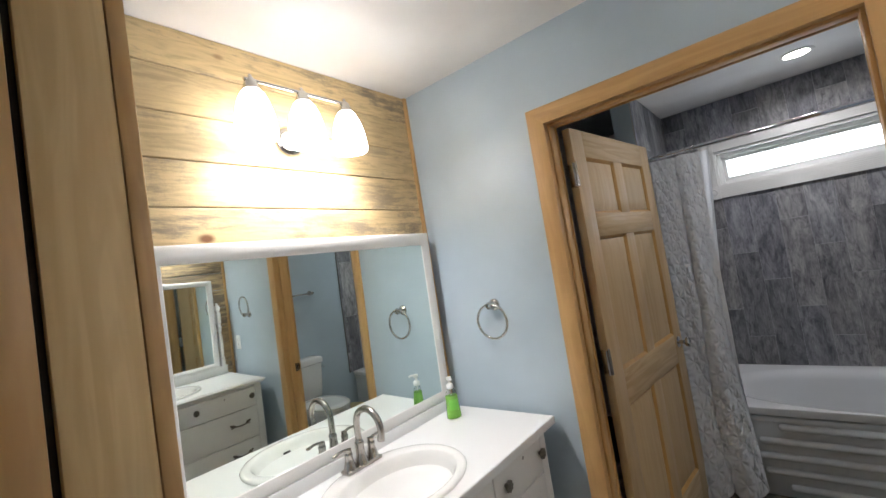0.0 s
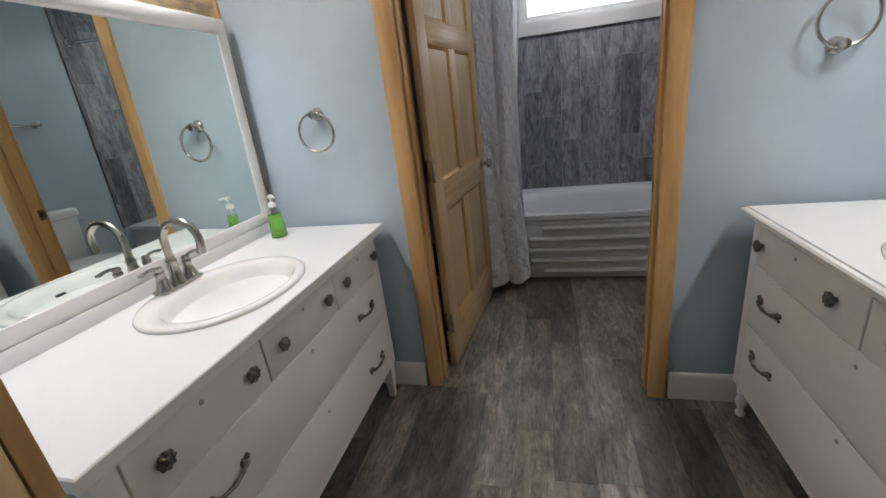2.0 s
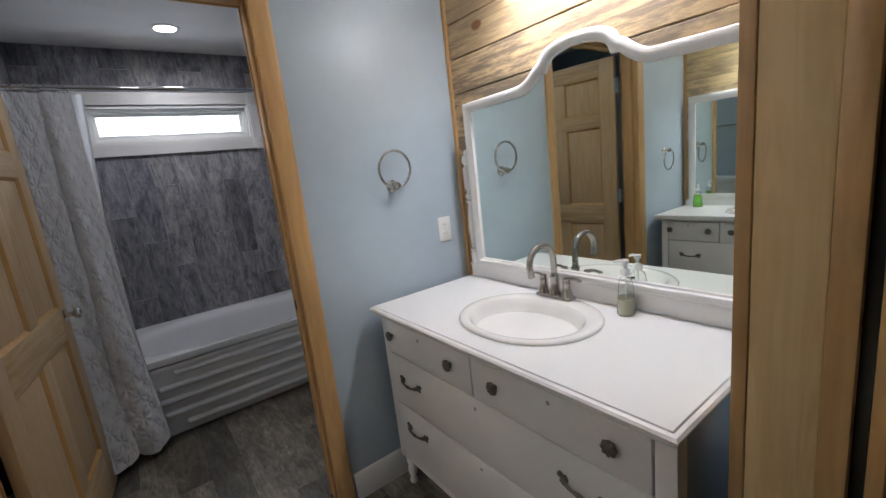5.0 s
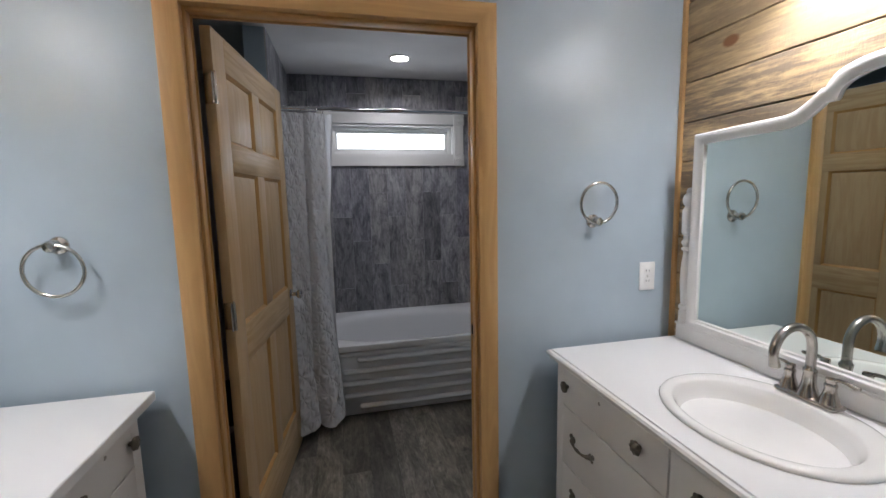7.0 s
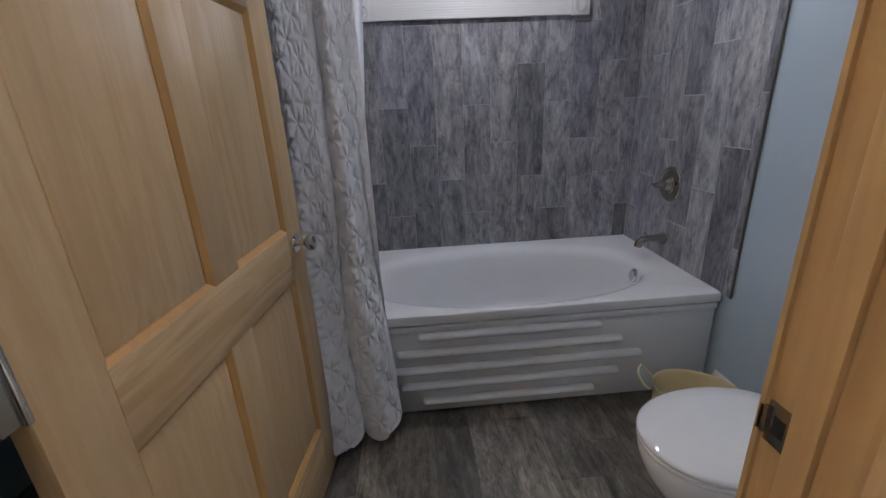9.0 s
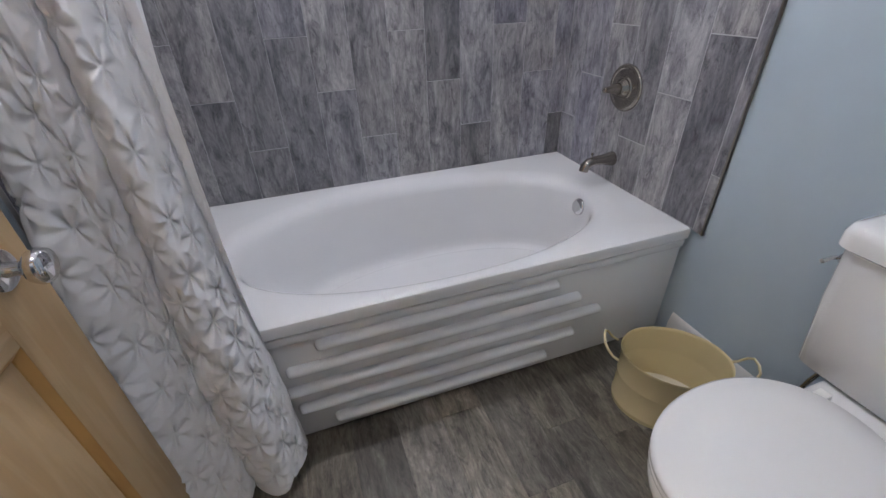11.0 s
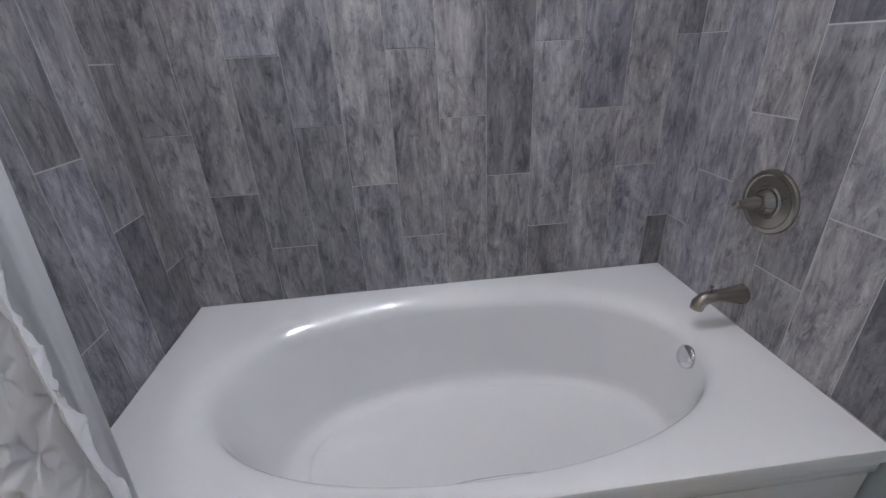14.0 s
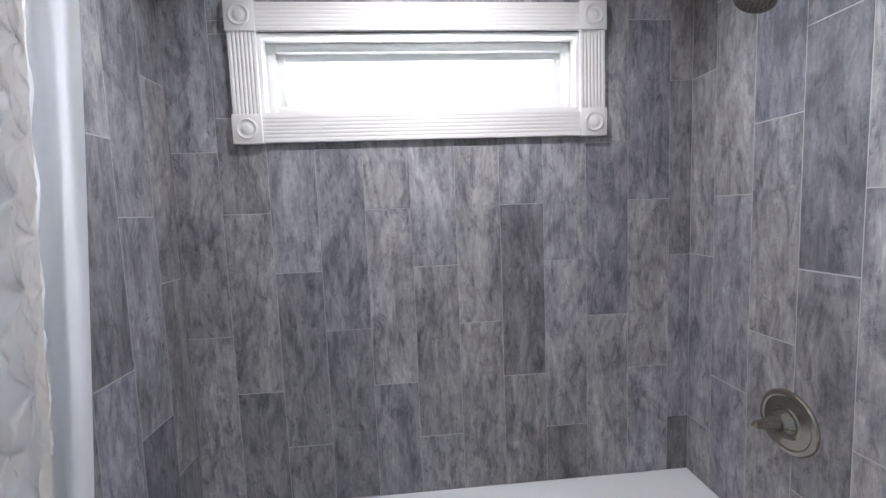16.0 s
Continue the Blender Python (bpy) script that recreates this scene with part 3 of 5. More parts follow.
for z in (0.26, 1.03, 1.83):
    hg = part("hinge", Mesh().box(-0.0018, -0.0002, -DT + 0.001, -0.002, z - 0.05, z + 0.05, 0.0004).box(-0.034, -0.0035, -DT - 0.0035, -DT - 0.002, z - 0.05, z + 0.05), NICKEL_BRIGHT, door, "nickel butt hinge")
    part("hinge_pin", Mesh().lathe([(0.006, z - 0.052), (0.006, z + 0.052), (0.003, z + 0.057)], 12, (-0.006, -DT - 0.004, 0)), NICKEL_BRIGHT, hg)

# cased pocket opening that the walk starts in
for name, sx, ymax in (("l", -1, 0.266), ("r", 1, 0.332)):
    x = -0.430 if sx < 0 else 0.975
    pj = thing("pocket_door_jamb", Matrix.Identity(4), "split pine jamb of a pocket door with a dark slot", "door jamb", "split jambs of the wide opening", "structure")
    bx = lambda a, b: (min(x + sx * a, x + sx * b), max(x + sx * a, x + sx * b))
    part("edge_casing", Mesh().box(*bx(-0.004, 0.07), ymax - 0.026, ymax, 0, 2.07, 0.003), CASING[2], pj)
    part("inner_jamb", Mesh().box(*bx(0, 0.03), ymax - 0.131, ymax - 0.0265, 0, 2.07, 0.002), JAMB[2], pj)
    # near-black sheet stands in for the shade inside the door pocket
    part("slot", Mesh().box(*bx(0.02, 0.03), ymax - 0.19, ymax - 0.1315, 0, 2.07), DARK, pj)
    part("outer_jamb", Mesh().box(*bx(-0.002, 0.03), ymax - 0.215, ymax - 0.148 + (0.006 if sx < 0 else -0.045), 0, 2.07, 0.003), CASING[2], pj)
    part("outer_casing", Mesh().box(*bx(0.012, 0.085), ymax - 0.235, ymax - 0.2155, 0, 2.07, 0.003), CASING[2], pj)
    if sx > 0:
        part("second_strip", Mesh().box(*bx(-0.004, 0.03), ymax - 0.172, ymax - 0.1315, 0, 2.07, 0.003), CASING[2], pj)

# ---- window ----
window = thing("window_1", Matrix.Identity(4), "white framed high window with fluted casing and rosette corner blocks", "window", "", "structure")
WX0, WX1, WZ0, WZ1 = -0.092, 1.130, 1.722, 2.158
CB = 0.092
yf = YB - 0.0005
flute = []
m = 7
prof_w = CB - 0.008
for i in range(m * 6 + 1):
    u = i / (m * 6)
    flute.append((u * prof_w, 0.014 + 0.0032 * abs(math.sin(math.pi * m * u)) ** 0.6 if 0.03 < u < 0.97 else 0.016))
fl = [(0.0, 0.0)] + flute + [(prof_w, 0.0)]
for z in (WZ0 + 0.004, WZ1 - CB + 0.004):
    part("flat_casing", Mesh().strip([(yf - (d if d == 0 else 0.015 + (d - 0.014) * 0.35), z + u) for u, d in fl], "x", WX0 + CB - 0.001, WX1 - CB + 0.001), TRIM_WHITE, window, "", 25)
for x in (WX0 + 0.004, WX1 - CB + 0.004):
    part("fluted_casing", Mesh().strip([(x + u, yf - d) for u, d in fl], "z", WZ0 + CB - 0.001, WZ1 - CB + 0.001), TRIM_WHITE, window, "", 25)
for x in (WX0, WX1 - CB):
    for z in (WZ0, WZ1 - CB):
        blk = part("corner_block", Mesh().box(x, x + CB, yf - 0.024, yf, z, z + CB, 0.003), TRIM_WHITE, window)
        c = (x + CB / 2, yf - 0.024, z + CB / 2)
        rs = Mesh().lathe([(0.034, 0.0), (0.034, -0.002), (0.029, -0.005), (0.024, -0.001), (0.019, -0.001), (0.015, -0.004), (0.009, -0.006), (0.004, -0.0065), (0.0, -0.0065)], 32, c, "y")
        part("rosette", rs, TRIM_WHITE, blk, "", 50)
ix0, ix1, iz0, iz1 = IX0, IX1, IZ0, IZ1
sleeve = Mesh().box(ix0, ix0 + 0.014, yf - 0.002, 3.935, iz0, iz1).box(ix1 - 0.014, ix1, yf - 0.002, 3.935, iz0, iz1).box(ix0 + 0.014, ix1 - 0.014, yf - 0.002, 3.935, iz0, iz0 + 0.014).box(ix0 + 0.014, ix1 - 0.014, yf - 0.002, 3.935, iz1 - 0.014, iz1)
part("window_frame", sleeve, TRIM_WHITE, window)
for d, w, y in ((0.014, 0.028, 3.815), (0.040, 0.026, 3.836)):
    a0, a1, b0, b1 = ix0 + d, ix1 - d, iz0 + d, iz1 - d
    sm = Mesh().box(a0, a0 + w, y, y + 0.03, b0, b1, 0.002).box(a1 - w, a1, y, y + 0.03, b0, b1, 0.002).box(a0 + w, a1 - w, y, y + 0.03, b0, b0 + w, 0.002).box(a0 + w, a1 - w, y, y + 0.03, b1 - w, b1, 0.002)
    part("sash", sm, PLASTIC, window)
pane = part("pane", Mesh().box(ix0 + 0.062, ix1 - 0.062, 3.858, 3.862, iz0 + 0.062, iz1 - 0.062), PANE, window)
pane.visible_shadow = False
structure("backdrop", Mesh().box(-4, 5, 6.0, 6.05, -1, 6), SKYCARD, "bright overcast sky outside the window", "sky")
structure("ground", Mesh().box(-30, 30, 4.05, 60, -0.6, -0.5), plain("outside_ground", (0.12, 0.14, 0.07), 0.9), "ground outside the house", "ground")

# ---- dressers ----
def pull(name, parent, x, y, z):
    """Cast drawer pull: a shallow bow with a swollen middle and curled leaves at both ends."""
    path, rad = [], []
    for i in range(25):
        t = -1 + i / 12
        e = abs(t)
        path.append((x + 0.060 * t, y - 0.004 - 0.015 * (1 - e ** 3), z + 0.010 * e ** 2.2 - 0.004 * (e > 0.93)))
        rad.append(0.0042 + 0.0022 * math.exp(-(t / 0.16) ** 2) + 0.0042 * math.exp(-((e - 0.80) / 0.10) ** 2) + 0.0016 * math.exp(-((e - 0.55) / 0.05) ** 2))
    h = part(name, Mesh().tube(path, rad, 10), PEWTER, parent, "aged pewter drawer pull", 60)
    for s in (-1, 1):
        leaf = Mesh().lathe([(0.013, 0), (0.012, -0.004), (0.008, -0.009), (0.0, -0.011)], 14, (x + s * 0.052, y, z + 0.006), "y", 0.75)
        leaf.lathe([(0.0085, 0), (0.0075, -0.006), (0.0, -0.008)], 10, (x + s * 0.067, y, z + 0.014), "y").lathe([(0.006, 0), (0.005, -0.004), (0.0, -0.005)], 10, (x + s * 0.064, y, z - 0.004), "y")
        part("mount", leaf, PEWTER, h, "", 60)
    return h


def round_knob(parent, x, y, z):
    """Round drawer knob with a flower-cut face."""
    rings = []
    for r, d, w in ((0.007, 0.0, 0), (0.007, -0.009, 0), (0.018, -0.012, 0.0008), (0.0205, -0.016, 0.0012), (0.0185, -0.021, 0.0022), (0.012, -0.0235, 0.002), (0.0105, -0.0205, 0), (0.006, -0.0245, 0), (0.001, -0.025, 0)):
        rings.append([(x + (r + w * math.cos(8 * a)) * math.cos(a), y + d, z + (r + w * math.cos(8 * a)) * math.sin(a)) for a in (2 * math.pi * j / 48 for j in range(48))])
    return part("knob", Mesh().rings(rings), PEWTER, parent, "pewter knob with a flower-cut face", 40)


def dresser(m, label, length, depth, top_z, x0, x1, z_bot, rows, knobs, pulls, keys, dividers, legs, moulded):
    """Dresser used as a washstand. Local x along the front, y 0 at the wall, front towards -y."""
    th = thing("washstand_dresser", m, label, "dresser", "pair of dressers used as washstands")
    yb, yf_ = -0.012, -depth + 0.040
    top_of_body = top_z - 0.036
    part("body", Mesh().box(x0 + 0.018, x1 - 0.018, yf_ + 0.022, yb, z_bot, top_of_body), DRESSER, th)
    for xa, xb in ((x0, x0 + 0.0175), (x1 - 0.0175, x1)):
        part("side_panel", Mesh().box(xa, xb, yf_ + 0.045, yb, z_bot + 0.004, top_of_body - 0.001, 0.002), SIDE_BLUE, th, "side painted blue like the wall")
    # face frame
    for xa, xb in ((x0, x0 + 0.047), (x1 - 0.047, x1)):
        part("corner_post", Mesh().box(xa, xb, yf_, yf_ + 0.0445, z_bot, top_of_body - 0.001, 0.003), DRESSER, th)
    fa, fb = x0 + 0.0475, x1 - 0.0475
    part("rail", Mesh().box(fa, fb, yf_ + 0.002, yf_ + 0.0215, top_of_body - 0.014, top_of_body - 0.001, 0.001), DRESSER, th)
    part("rail", Mesh().box(fa, fb, yf_ + 0.002, yf_ + 0.0215, z_bot, rows[-1][0] - 0.003, 0.002), DRESSER, th)
    # backing coloured dark to draw worn, shaded lines between the drawers
    part("recess", Mesh().box(fa, fb, yf_ + 0.0145, yf_ + 0.0217, rows[-1][0] - 0.0025, top_of_body - 0.0145), GAP_BROWN, th, "dark brown backing, wear and shade of the drawer gaps in its colour")
    drawers = []
    for r, (za, zb) in enumerate(rows):
        edges = [fa] + (dividers if r == 0 else []) + [fb]
        for a, b in zip(edges[:-1], edges[1:]):
            gl = 0.0025 if a == fa else 0.003
            dm = Mesh().box(a + gl, b - gl, yf_ - 0.003, yf_ + 0.014, za + 0.0012, zb - 0.0012, 0.004)
            drawers.append((part("drawer_front", dm, DRESSER, th), a, b, za, zb))
    def owner(x, z):
        for d, a, b, za, zb in drawers:
            if a <= x <= b and za <= z <= zb:
                return d
        return th
    for x, z in knobs:
        round_knob(owner(x, z), x, yf_ - 0.003, z)
    for x, z in pulls:
        pull("drawer_pull", owner(x, z), x, yf_ - 0.003, z)
    for x, z in keys:
        part("keyhole", Mesh().lathe([(0.0068, 0.001), (0.0062, -0.0014), (0.0025, -0.0016), (0.002, -0.0006)], 14, (x, yf_ - 0.0028, z), "y"), PLUG, owner(x, z), "painted-over grey keyhole plug")
    for lx in (x0 + 0.03, x1 - 0.03):
        for ly in (yf_ + 0.03, yb - 0.04):
            if legs == "turned":
                lm = Mesh().lathe([(0.012, 0.0), (0.017, 0.006), (0.018, 0.016), (0.013, 0.026), (0.011, 0.034), (0.017, 0.048), (0.021, 0.066), (0.020, 0.080), (0.014, 0.094), (0.012, 0.100), (0.020, 0.106), (0.021, 0.114), (0.016, 0.120), (0.022, 0.127), (0.022, z_bot)], 20, (lx, ly, 0))
            else:
                t0, t1 = 0.013, 0.023
                lm = Mesh().rings([[(lx - t0, ly - t0, 0), (lx + t0, ly - t0, 0), (lx + t0, ly + t0, 0), (lx - t0, ly + t0, 0)], [(lx - t1, ly - t1, z_bot), (lx + t1, ly - t1, z_bot), (lx + t1, ly + t1, z_bot), (lx - t1, ly + t1, z_bot)]])
            part("leg", lm, DRESSER, th)
    return th


def ellipse(cx, cy, a, b, z, n=64, p=2.0):
    out = []
    for j in range(n):
        t = 2 * math.pi * j / n
        c, s = math.cos(t), math.sin(t)
        out.append((cx + a * math.copysign(abs(c) ** (2 / p), c), cy + b * math.copysign(abs(s) ** (2 / p), s), z))
    return out


def ring_of_rect(x0, x1, y0, y1, z, n=64, cx=0.0, cy=0.0, a=1.0, b=1.0):
    """Points on a rectangle in step with ellipse()."""
    out = []
    for j in range(n):
        t = 2 * math.pi * j / n
        dx, dy = math.cos(t) * a, math.sin(t) * b
        k = min(((x1 - cx) / dx if dx > 1e-9 else (x0 - cx) / dx if dx < -1e-9 else 1e9), ((y1 - cy) / dy if dy > 1e-9 else (y0 - cy) / dy if dy < -1e-9 else 1e9))
        out.append((cx + k * dx, cy + k * dy, z))
    # pull the nearest points into the corners
    for px, py in ((x0, y0), (x0, y1), (x1, y0), (x1, y1)):
        j = min(range(n), key=lambda i: (out[i][0] - px) ** 2 + (out[i][1] - py) ** 2)
        out[j] = (px, py, z)
    return out


SA, SB = 0.222, 0.178       # cut-out for the bowl


def countertop(m, label, length, depth, z, sx, sy, moulded):
    """Painted top with an oval cut-out."""
    th = thing("countertop", m, label, "countertop", "pair of washstand tops")
    h = 0.034
    e = lambda zz: ellipse(sx, sy, SA, SB, zz)
    r = lambda i, zz: ring_of_rect(i, length - i, -depth + i, -0.001, zz, 64, sx, sy, SA, SB)
    if moulded:
        rings = [e(z), r(0.016, z), r(0.014, z - 0.004), r(0.005, z - 0.006), r(0.0, z - 0.012), r(0.002, z - 0.020), r(0.010, z - 0.025), r(0.012, z - h), e(z - h)]
    else:
        rings = [e(z), r(0.003, z), r(0.0, z - 0.003), r(0.0, z - h + 0.004), r(0.004, z - h), e(z - h)]
    split = 3 if moulded else 2
    slab = Mesh().rings([e(z - h + 0.002), e(z)] + rings[1:split], False, False)
    part("top", slab, COUNTER, th, "smooth white painted surface", 30)
    part("edge_moulding", Mesh().rings(rings[split - 1:], False, False), DRESSER if moulded else COUNTER, th, "worn moulded edge" if moulded else "square painted edge", 30)
    return th


def basin(m, label):
    """Oval drop-in basin, its middle at the origin, faucet side at +y."""
    th = thing("washbasin", m, label, "sink", "pair of drop-in basins")
    rings = [ellipse(0, 0, a, b, z, 72, 2.1) for a, b, z in ((0.256, 0.215, -0.001), (0.258, 0.217, 0.005), (0.254, 0.213, 0.0105), (0.243, 0.202, 0.013))]
    inner = ((0.217, 0.172, 0.0115, 2.1), (0.211, 0.166, 0.007, 2.1), (0.202, 0.157, -0.012, 2.1), (0.184, 0.141, -0.06, 2.05), (0.158, 0.114, -0.10, 2.0), (0.1, 0.075, -0.122, 2.0), (0.03, 0.026, -0.128, 2.0), (0.021, 0.021, -0.13, 2.0))
    rings += [ellipse(0, -0.018, a, b, z, 72, p) for a, b, z, p in inner]
    rings += [ellipse(0, -0.018, a + 0.006, b + 0.006, z - 0.008, 72, p) for a, b, z, p in reversed(inner[1:])]
    rings += [ellipse(0, -0.01, 0.218, 0.174, -0.001, 72, 2.1)]
    part("bowl", Mesh().rings(rings, False, False), SINK, th, "", 60)
    part("drain", Mesh().lathe([(0.0225, -0.1285), (0.021, -0.1265), (0.014, -0.128), (0.012, -0.1265), (0.0, -0.125)], 24, (0, -0.018, 0)), NICKEL_SOFT, th, "nickel drain stopper", 50)
    part("overflow_slot", Mesh().box(-0.016, 0.016, -0.176, -0.164, -0.034, -0.026, 0.002), DARK, th)
    return th


def faucet(m):
    """High-arc centreset faucet with two lever handles; spout towards -y."""
    th = thing("faucet", m, "brushed nickel high-arc faucet with two lever handles", "faucet", "pair of basin faucets")
    part("base_plate", Mesh().box(-0.078, 0.078, -0.025, 0.025, 0.0, 0.014, 0.006), NICKEL_SOFT, th, "", 50)
    part("body", Mesh().lathe([(0.026, 0.013), (0.024, 0.02), (0.017, 0.045), (0.0145, 0.075), (0.0165, 0.082), (0.0165, 0.088), (0.0125, 0.092), (0.0118, 0.10)], 24), NICKEL_SOFT, th, "", 50)
    pts = [(0, 0, 0.095)]
    for i in range(15):
        a = radians(180 - i * 14)
        pts.append((0, -0.066 - 0.066 * math.cos(a), 0.146 + 0.066 * math.sin(a)))
    pts.append((0, pts[-1][1] + 0.004, pts[-1][2] - 0.018))
    part("spout", Mesh().tube(pts, [0.0118] * (len(pts) - 2) + [0.0125, 0.0135], 16), NICKEL_SOFT, th, "", 50)
    for s in (-1, 1):
        hd = part("handle", Mesh().lathe([(0.0235, 0.013), (0.022, 0.02), (0.016, 0.04), (0.0125, 0.055), (0.0145, 0.060), (0.0145, 0.066), (0.011, 0.070), (0.013, 0.075), (0.012, 0.082), (0.0, 0.085)], 22, (s * 0.052, 0, 0)), NICKEL_SOFT, th, "", 50)
        part("lever", Mesh().tube([(s * 0.052, 0, 0.076), (s * 0.068, 0.0, 0.083), (s * 0.088, 0.0, 0.084), (s * 0.106, 0.0, 0.080), (s * 0.116, 0.0, 0.081)], [0.0065, 0.0055, 0.005, 0.0062, 0.004], 10), NICKEL_SOFT, hd, "", 50)
    part("lift_rod", Mesh().tube([(0, 0.02, 0.012), (0, 0.02, 0.06)], 0.0022, 8).lathe([(0.002, 0.058), (0.005, 0.062), (0.005, 0.067), (0.0, 0.070)], 10, (0, 0.02, 0)), NICKEL_SOFT, th)
    return th


TOP = 0.862
# right-hand dresser: local x runs from the divider towards the opening
RM = pose(BOARD_XR - 0.002, 1.612, 0, 0, 0, -90)
R_LEN, R_DEP = 1.245, 0.600
ry = lambda y: 1.612 - y
dresser(RM, "white painted dresser on turned legs, worn edges, pewter hardware", R_LEN, R_DEP, TOP, ry(1.592), ry(0.385), 0.150,
        [(0.668, 0.812), (0.440, 0.667), (0.180, 0.439)],
        [(ry(1.508), 0.751), (ry(1.12), 0.751), (ry(0.902), 0.751), (ry(0.524), 0.751)],
        [(ry(1.408), 0.562), (ry(0.612), 0.572), (ry(1.404), 0.345), (ry(0.610), 0.352)],
        [(ry(1.315), 0.780), (ry(0.705), 0.780), (ry(1.010), 0.630), (ry(1.010), 0.405)], [ry(1.015)], "turned", True)
countertop(RM, "white painted washstand top with moulded, worn edge", R_LEN, R_DEP, TOP + 0.004, ry(0.996), -0.310, True)
basin(RM @ pose(ry(0.996), -0.300, TOP + 0.004), "oval white drop-in basin in a dresser top")
faucet(RM @ pose(ry(1.022), -0.112, TOP + 0.0165))
# left-hand dresser: local x runs from the opening towards the divider
LM = pose(BOARD_XL + 0.002, 0.320, 0, 0, 0, 90)
L_LEN, L_DEP = 1.305, 0.563
ly = lambda y: y - 0.320
dresser(LM, "white painted dresser on tapered legs, worn edges, pewter hardware", L_LEN, L_DEP, TOP, ly(0.350), ly(1.590), 0.180,
        [(0.668, 0.812), (0.444, 0.667), (0.203, 0.443)],
        [(ly(y), 0.748) for y in (0.462, 0.724, 0.860, 1.120, 1.262, 1.522)],
        [(ly(0.575), 0.557), (ly(1.386), 0.557), (ly(0.575), 0.302), (ly(1.392), 0.302)],
        [(ly(0.582), 0.782), (ly(0.995), 0.782), (ly(1.40), 0.782), (ly(0.99), 0.638), (ly(0.995), 0.395)], [ly(0.793), ly(1.196)], "tapered", False)
countertop(LM, "white painted washstand top with plain square edge", L_LEN, L_DEP, TOP, ly(0.970), -0.312, False)
basin(LM @ pose(ly(0.970), -0.302, TOP), "oval white drop-in basin in a dresser top")
faucet(LM @ pose(ly(0.978), -0.118, TOP + 0.0125))

# upstands under the mirrors
tagged(part("backsplash", Mesh().box(BOARD_XL + 0.002, BOARD_XL + 0.052, 0.33, 1.618, TOP + 0.0005, TOP + 0.046, 0.002), COUNTER), "white upstand along the back of the washstand top", "backsplash")
rail_ob = thing("mirror_base_rail", Matrix.Identity(4), "white painted base rail carrying the arched mirror", "mirror base")
part("rail", Mesh().box(BOARD_XR - 0.046, BOARD_XR - 0.001, 0.38, 1.575, TOP + 0.0045, TOP + 0.062, 0.003), DRESSER, rail_ob)
part("top_bead", Mesh().box(BOARD_XR - 0.050, BOARD_XR - 0.001, 0.376, 1.579, TOP + 0.0625, TOP + 0.074, 0.004), DRESSER, rail_ob)

# ---- mirrors ----
def framed_mirror(name, m, outer, inner, label, back):
    """Mirror in a painted frame; outlines (x, z) in step with each other, front towards -y."""
    th = thing(name, m, label, "mirror")
    t = 0.022 if back else 0.015
    mids = lambda k: [(a[0] + (b[0] - a[0]) * k, a[1] + (b[1] - a[1]) * k) for a, b in zip(outer, inner)]
    ring = lambda pts, d: [(p[0], -d, p[1]) for p in pts]
    frame_rings = [ring(outer, 0.0), ring(outer, t * 0.55), ring(mids(0.12), t * 0.9), ring(mids(0.35), t), ring(mids(0.62), t * 0.92), ring(mids(0.75), t * 0.66), ring(mids(0.95), t * 0.6), ring(inner, t * 0.35), ring(inner, 0.0)]
    part("frame", Mesh().rings(frame_rings, False, False), DRESSER if back else TRIM_WHITE, th, "white painted moulded frame", 40)
    part("glass", Mesh().rings([[(p[0], -0.005, p[1]) for p in mids(0.97)], [(p[0], -0.001, p[1]) for p in mids(0.97)]]), MIRROR, th, "silvered mirror glass", 0)
    part("backing", Mesh().rings([[(p[0], 0.0, p[1]) for p in mids(0.05)], [(p[0], 0.006 if back else 0.020, p[1]) for p in mids(0.05)]]), DARK, th)
    return th


def rect_line(x0, x1, z0, z1):
    return [(x0, z0), (x1, z0), (x1, z1), (x0, z1)]


framed_mirror("wall_mirror", pose(BOARD_XL + 0.034, 0.998, 0.9088, 1.0, 0, 90), rect_line(-0.600, 0.600, 0.0, 0.812), rect_line(-0.548, 0.548, 0.046, 0.754),
              "wide rectangular mirror in a white painted frame", False)


def arched(half, z0, z1, rise, inset):
    """Outline with a stepped arch in the middle of its top."""
    pts = [(-half, z0), (half, z0), (half, z1)]
    top = []
    n = 120
    for i in range(1, n):
        x = half - 2 * half * i / n
        u = abs(x)
        w0, w1, w2 = 0.150 - inset * 0.6, 0.172 - inset * 0.4, 0.262 - inset * 0.3
        if u > w2:
            z = z1 + 0.008 * (1 - (u - w2) / (half - w2))
        elif u > w1:
            k = (w2 - u) / (w2 - w1)
            z = z1 + 0.008 + rise * 0.42 * k ** 1.7
        elif u > w0:
            z = z1 + 0.008 + rise * 0.44
        else:
            z = z1 + 0.008 + rise * 0.44 + rise * 0.5 * math.sqrt(max(0.0, 1 - (u / w0) ** 2)) ** 0.8
        top.append((x, z))
    return pts + top + [(-half, z1)]


